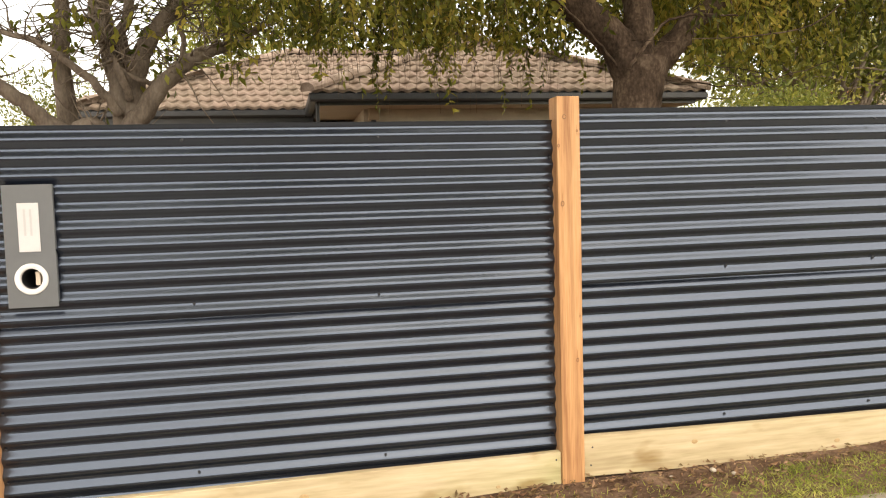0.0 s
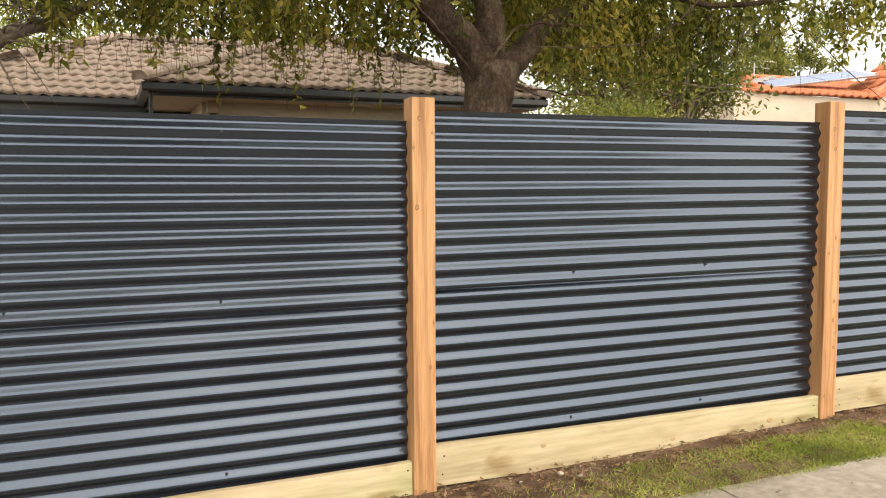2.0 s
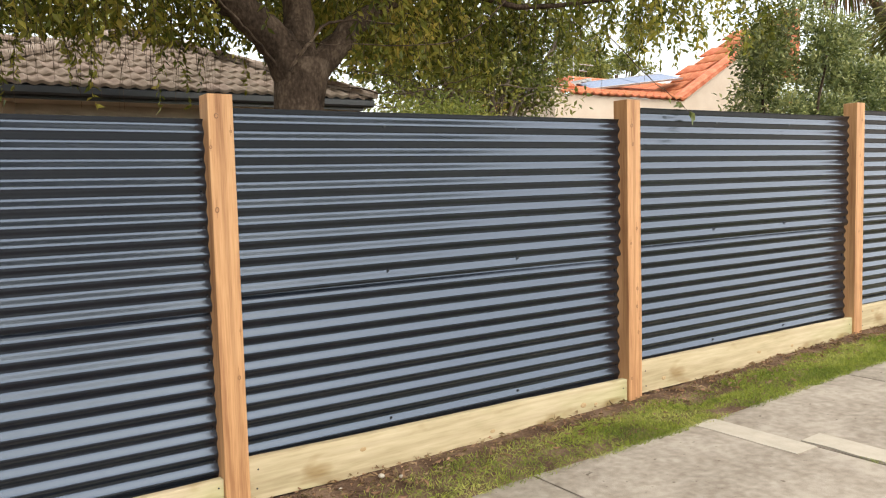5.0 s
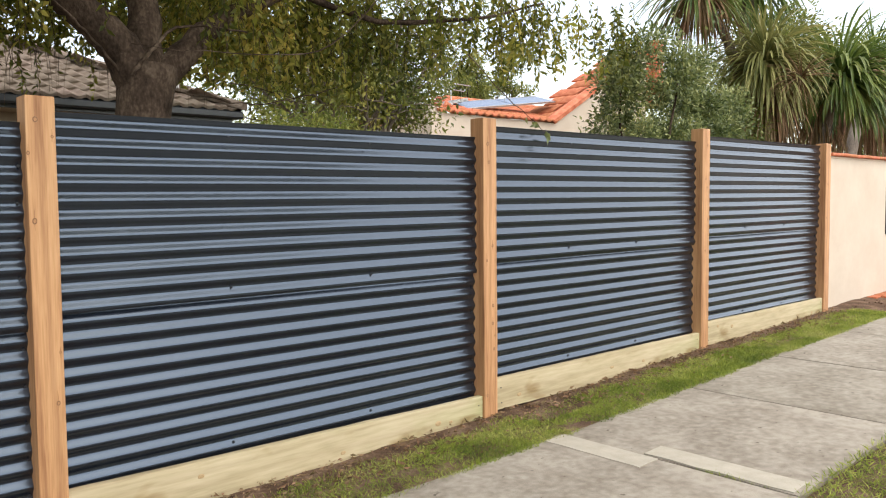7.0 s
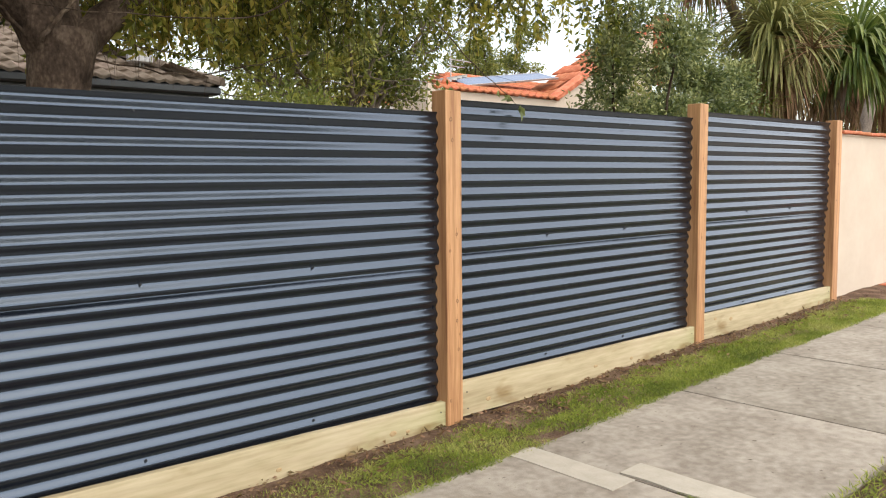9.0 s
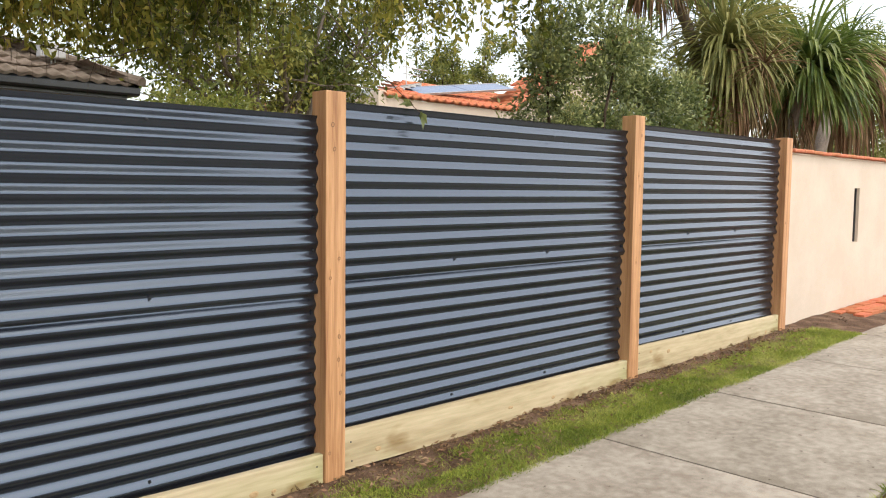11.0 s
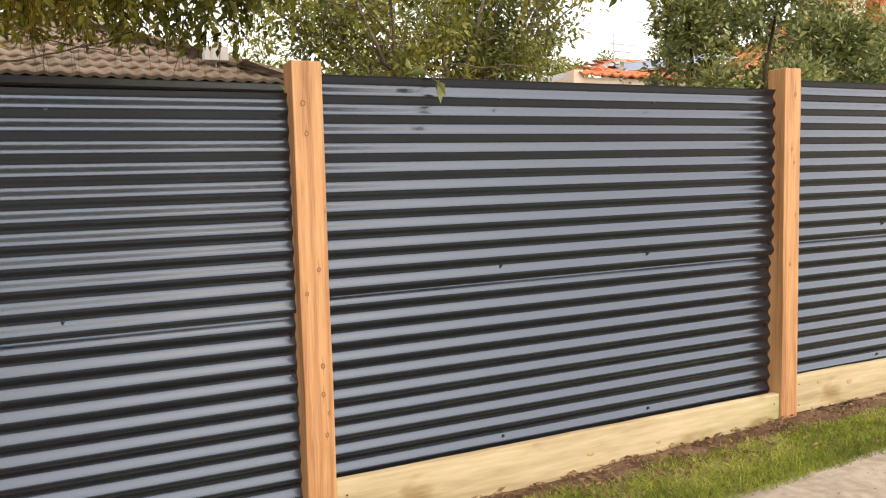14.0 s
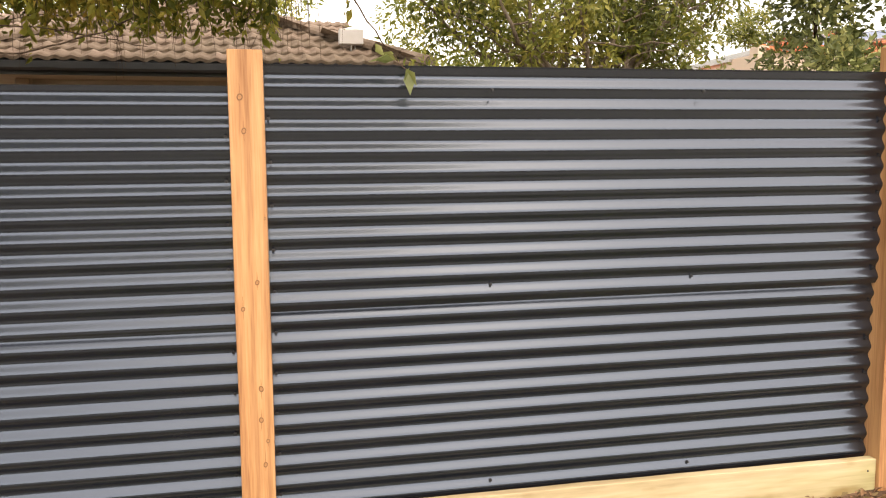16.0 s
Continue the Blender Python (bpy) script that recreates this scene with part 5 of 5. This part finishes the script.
    for _ in range(70):
        d = rng.normal(0, 1, 3) * [1, 0.6, 0.8]
        d /= np.linalg.norm(d)
        s = np.array(B) + [-0.15, -0.55, -0.25]
        pts = [s, s + d * 0.2, s + d * 0.38 + [0, 0, -0.03], s + d * 0.5 + [0, 0, -0.09]]
        tube(bm, pts, [0.008, 0.006, 0.004, 0.003], 4)
    part("flower_stalk", bm, DEAD, ob, "dry branching flower stalk")


cabbage_tree()


def far_tree(x, y, h, w, seed):
    rng = np.random.default_rng(seed)
    ob = thing("gum_tree", (x, y, 0), "distant gum tree with clumped olive crown", "tree", "distant trees")
    n = 26
    c = np.stack([rng.normal(0, w * 0.33, n), rng.normal(0, w * 0.25, n), h * 0.72 + rng.normal(0, h * 0.12, n)], 1)
    bm = bmesh.new()
    tube(bm, [(0, 0, -0.5), (0.2, 0, h * 0.35), (0, 0, h * 0.7)], [0.35, 0.25, 0.12], 8)
    part("trunk", bm, BARK, ob)
    bm = bmesh.new()
    for e in c[:12]:
        tube(bm, [(0.1, 0, h * 0.3), (e[0] * 0.5, e[1] * 0.5, h * 0.5), tuple(e)], [0.14, 0.1, 0.04], 5)
    part("limbs", bm, BARK, ob)
    b, d = blob_leaves(rng, c, rng.uniform(w * 0.09, w * 0.17, n), 6500, 0.9)
    leaf_mesh("crown", b, d + rng.normal(0, 0.6, b.shape) + [0, 0, -0.3], rng.uniform(0.25, 0.5, len(b)), 0.4, LEAF_DARK, ob, rng)
    return ob


for x, y, h, w, s in ((57.8, 60, 18.0, 8.5, 1), (64.3, 61, 18.6, 8, 2), (45, 62, 15.5, 9, 3)):
    far_tree(x, y, h, w, s)


def tv_antenna():
    ob = thing("tv_antenna", (15.4, 16.0, 4.0), "thin roof antenna with crossbars on a pole", "antenna")
    bm = bmesh.new()
    rod(bm, (0, 0, -0.3), (0, 0, 0.95), 0.018)
    part("mast", bm, STEEL, ob)
    for z, w in ((0.72, 0.85), (0.55, 0.6)):
        bm = bmesh.new()
        rod(bm, (-0.1, 0, z), (w, 0.1, z), 0.012)
        part("boom", bm, STEEL, ob)


tv_antenna()


# ---- verge ----
def blades_of_grass(name, label, count, area, cover, seed, tall):
    rng = np.random.default_rng(seed)
    x = rng.uniform(area[0], area[1], count * 2)
    y = rng.uniform(area[2], area[3], count * 2)
    keep = np.array([cover(a, b) > r for a, b, r in zip(x, y, rng.random(count * 2))])
    x, y = x[keep][:count], y[keep][:count]
    z = np.array([ground_z(a) for a in x]) + 0.004
    n = len(x)
    base = np.stack([x, y, z], 1)
    way = rng.normal(0, 0.75, (n, 3)) * [1, 1, 0] + [0, 0, 1]
    way[:, 2] *= rng.uniform(0.25, 1.0, n)
    ob = leaf_mesh(name, base, way, rng.uniform(tall * 0.5, tall * 1.3, n), 0.10, GRASS, None, rng, fold=0.1)
    return tagged(ob, label, "grass", kind="stuff")


def verge_cover(x, y):
    n = 0.5 + 0.5 * noise.noise((x * 1.6, y * 4.0, 2.0)) + 0.35 * noise.noise((x * 6, y * 8, 5))
    edge = min(1, max(0, (3.215 + 0.08 * noise.noise((x * 3, 0, 0)) - y) / 0.10))
    rich = min(1, max(0.06, (x - 1.6) / 2.4))
    bare = 0.15 if (3.95 < x < 4.5 and y > 2.98) or (6.5 < x < 8.0 and y > 3.12) else 1
    path = min(1, max(0, (y - 2.70 - 0.03 * noise.noise((x * 5, 1, 0))) / 0.04))
    return min(1, max(0, n * 1.5 * rich)) * edge * bare * path


blades_of_grass("verge_grass", "short green grass with bare patches along the fence", 110000, (-1.0, 9.25, 2.69, 3.3), verge_cover, 81, 0.032)
blades_of_grass("nature_strip_grass", "short green lawn on the street side of the footpath", 60000, (2.0, 11.0, 0.0, 1.43), lambda x, y: (0.9 + 0.3 * noise.noise((x * 2, y * 2, 1))) * min(1, max(0, (1.43 + 0.025 * noise.noise((x * 4, 0, 3)) - y) / 0.03)), 82, 0.045)


blades_of_grass("joint_grass", "small grass tufts growing in the footpath joint", 130, (3.872, 3.898, 1.50, 1.95), lambda x, y: 0.3 + noise.noise((y * 9, 0, 1)), 85, 0.028)


def litter():
    rng = np.random.default_rng(83)
    n = 2400
    x = rng.uniform(-1, 9.0, n)
    y = 3.33 - np.abs(rng.normal(0, 0.17, n)) - 0.02
    base = np.stack([x, y, [ground_z(a) + 0.012 + rng.uniform(0, 0.02) for a in x]], 1)
    way = rng.normal(0, 1, (n, 3)) * [1, 0.6, 0.25]
    ob = leaf_mesh("leaf_litter", base, way, rng.uniform(0.015, 0.05, n), 0.35, DEAD, None, rng, fold=0.6)
    tagged(ob, "brown dead leaves lying along the sleepers", "leaf litter", kind="stuff")
    bm = bmesh.new()
    for _ in range(420):
        px, py = rng.uniform(-1, 12), 3.30 - abs(rng.normal(0, 0.12))
        r = rng.uniform(0.004, 0.014)
        m = Matrix.Translation((px, py, ground_z(px) + 0.012)) @ Matrix.Rotation(rng.uniform(0, 6), 4, "Z") @ Matrix.Diagonal((1, 0.8, 0.6, 1))
        bmesh.ops.create_icosphere(bm, subdivisions=1, radius=r, matrix=m)
    tagged(link("soil_crumbs", bm, SOIL), "crumbs of brown soil and small stones", "soil", kind="stuff")
    for px, py, r in ((1.98, 3.22, 0.016), (2.05, 3.15, 0.012), (1.75, 3.2, 0.010)):
        bm = bmesh.new()
        bmesh.ops.create_icosphere(bm, subdivisions=2, radius=r)
        for v in bm.verts:
            v.co *= 1 + 0.25 * noise.noise(v.co * 60)
            v.co.z *= 0.7
        s = link("stone", bm, PATCH)
        s.location = (px, py, ground_z(px) + 0.02)
        tagged(s, "small pale stone lying on the soil", "stone", "stones on the verge")


litter()


def pavers():
    ob = tagged(new("pavement_brick"), "red clay brick pavers before the rendered wall", "paving", kind="structure")
    me = None
    rng = np.random.default_rng(9)
    for i in range(12):
        for j in range(3):
            if me is None:
                o = part("paver", box((0, 0, -0.05), (0.225, 0.108, 0.0), 0.006), TERRACOTTA, ob)
                me = o.data
            else:
                o = new("paver", me)
                o.parent = ob
            x = 10.25 + i * 0.232 + (0.11 if j % 2 else 0)
            o.location = (x, 3.04 + j * 0.114, ground_z(x) + 0.03 + rng.normal(0, 0.003))


pavers()
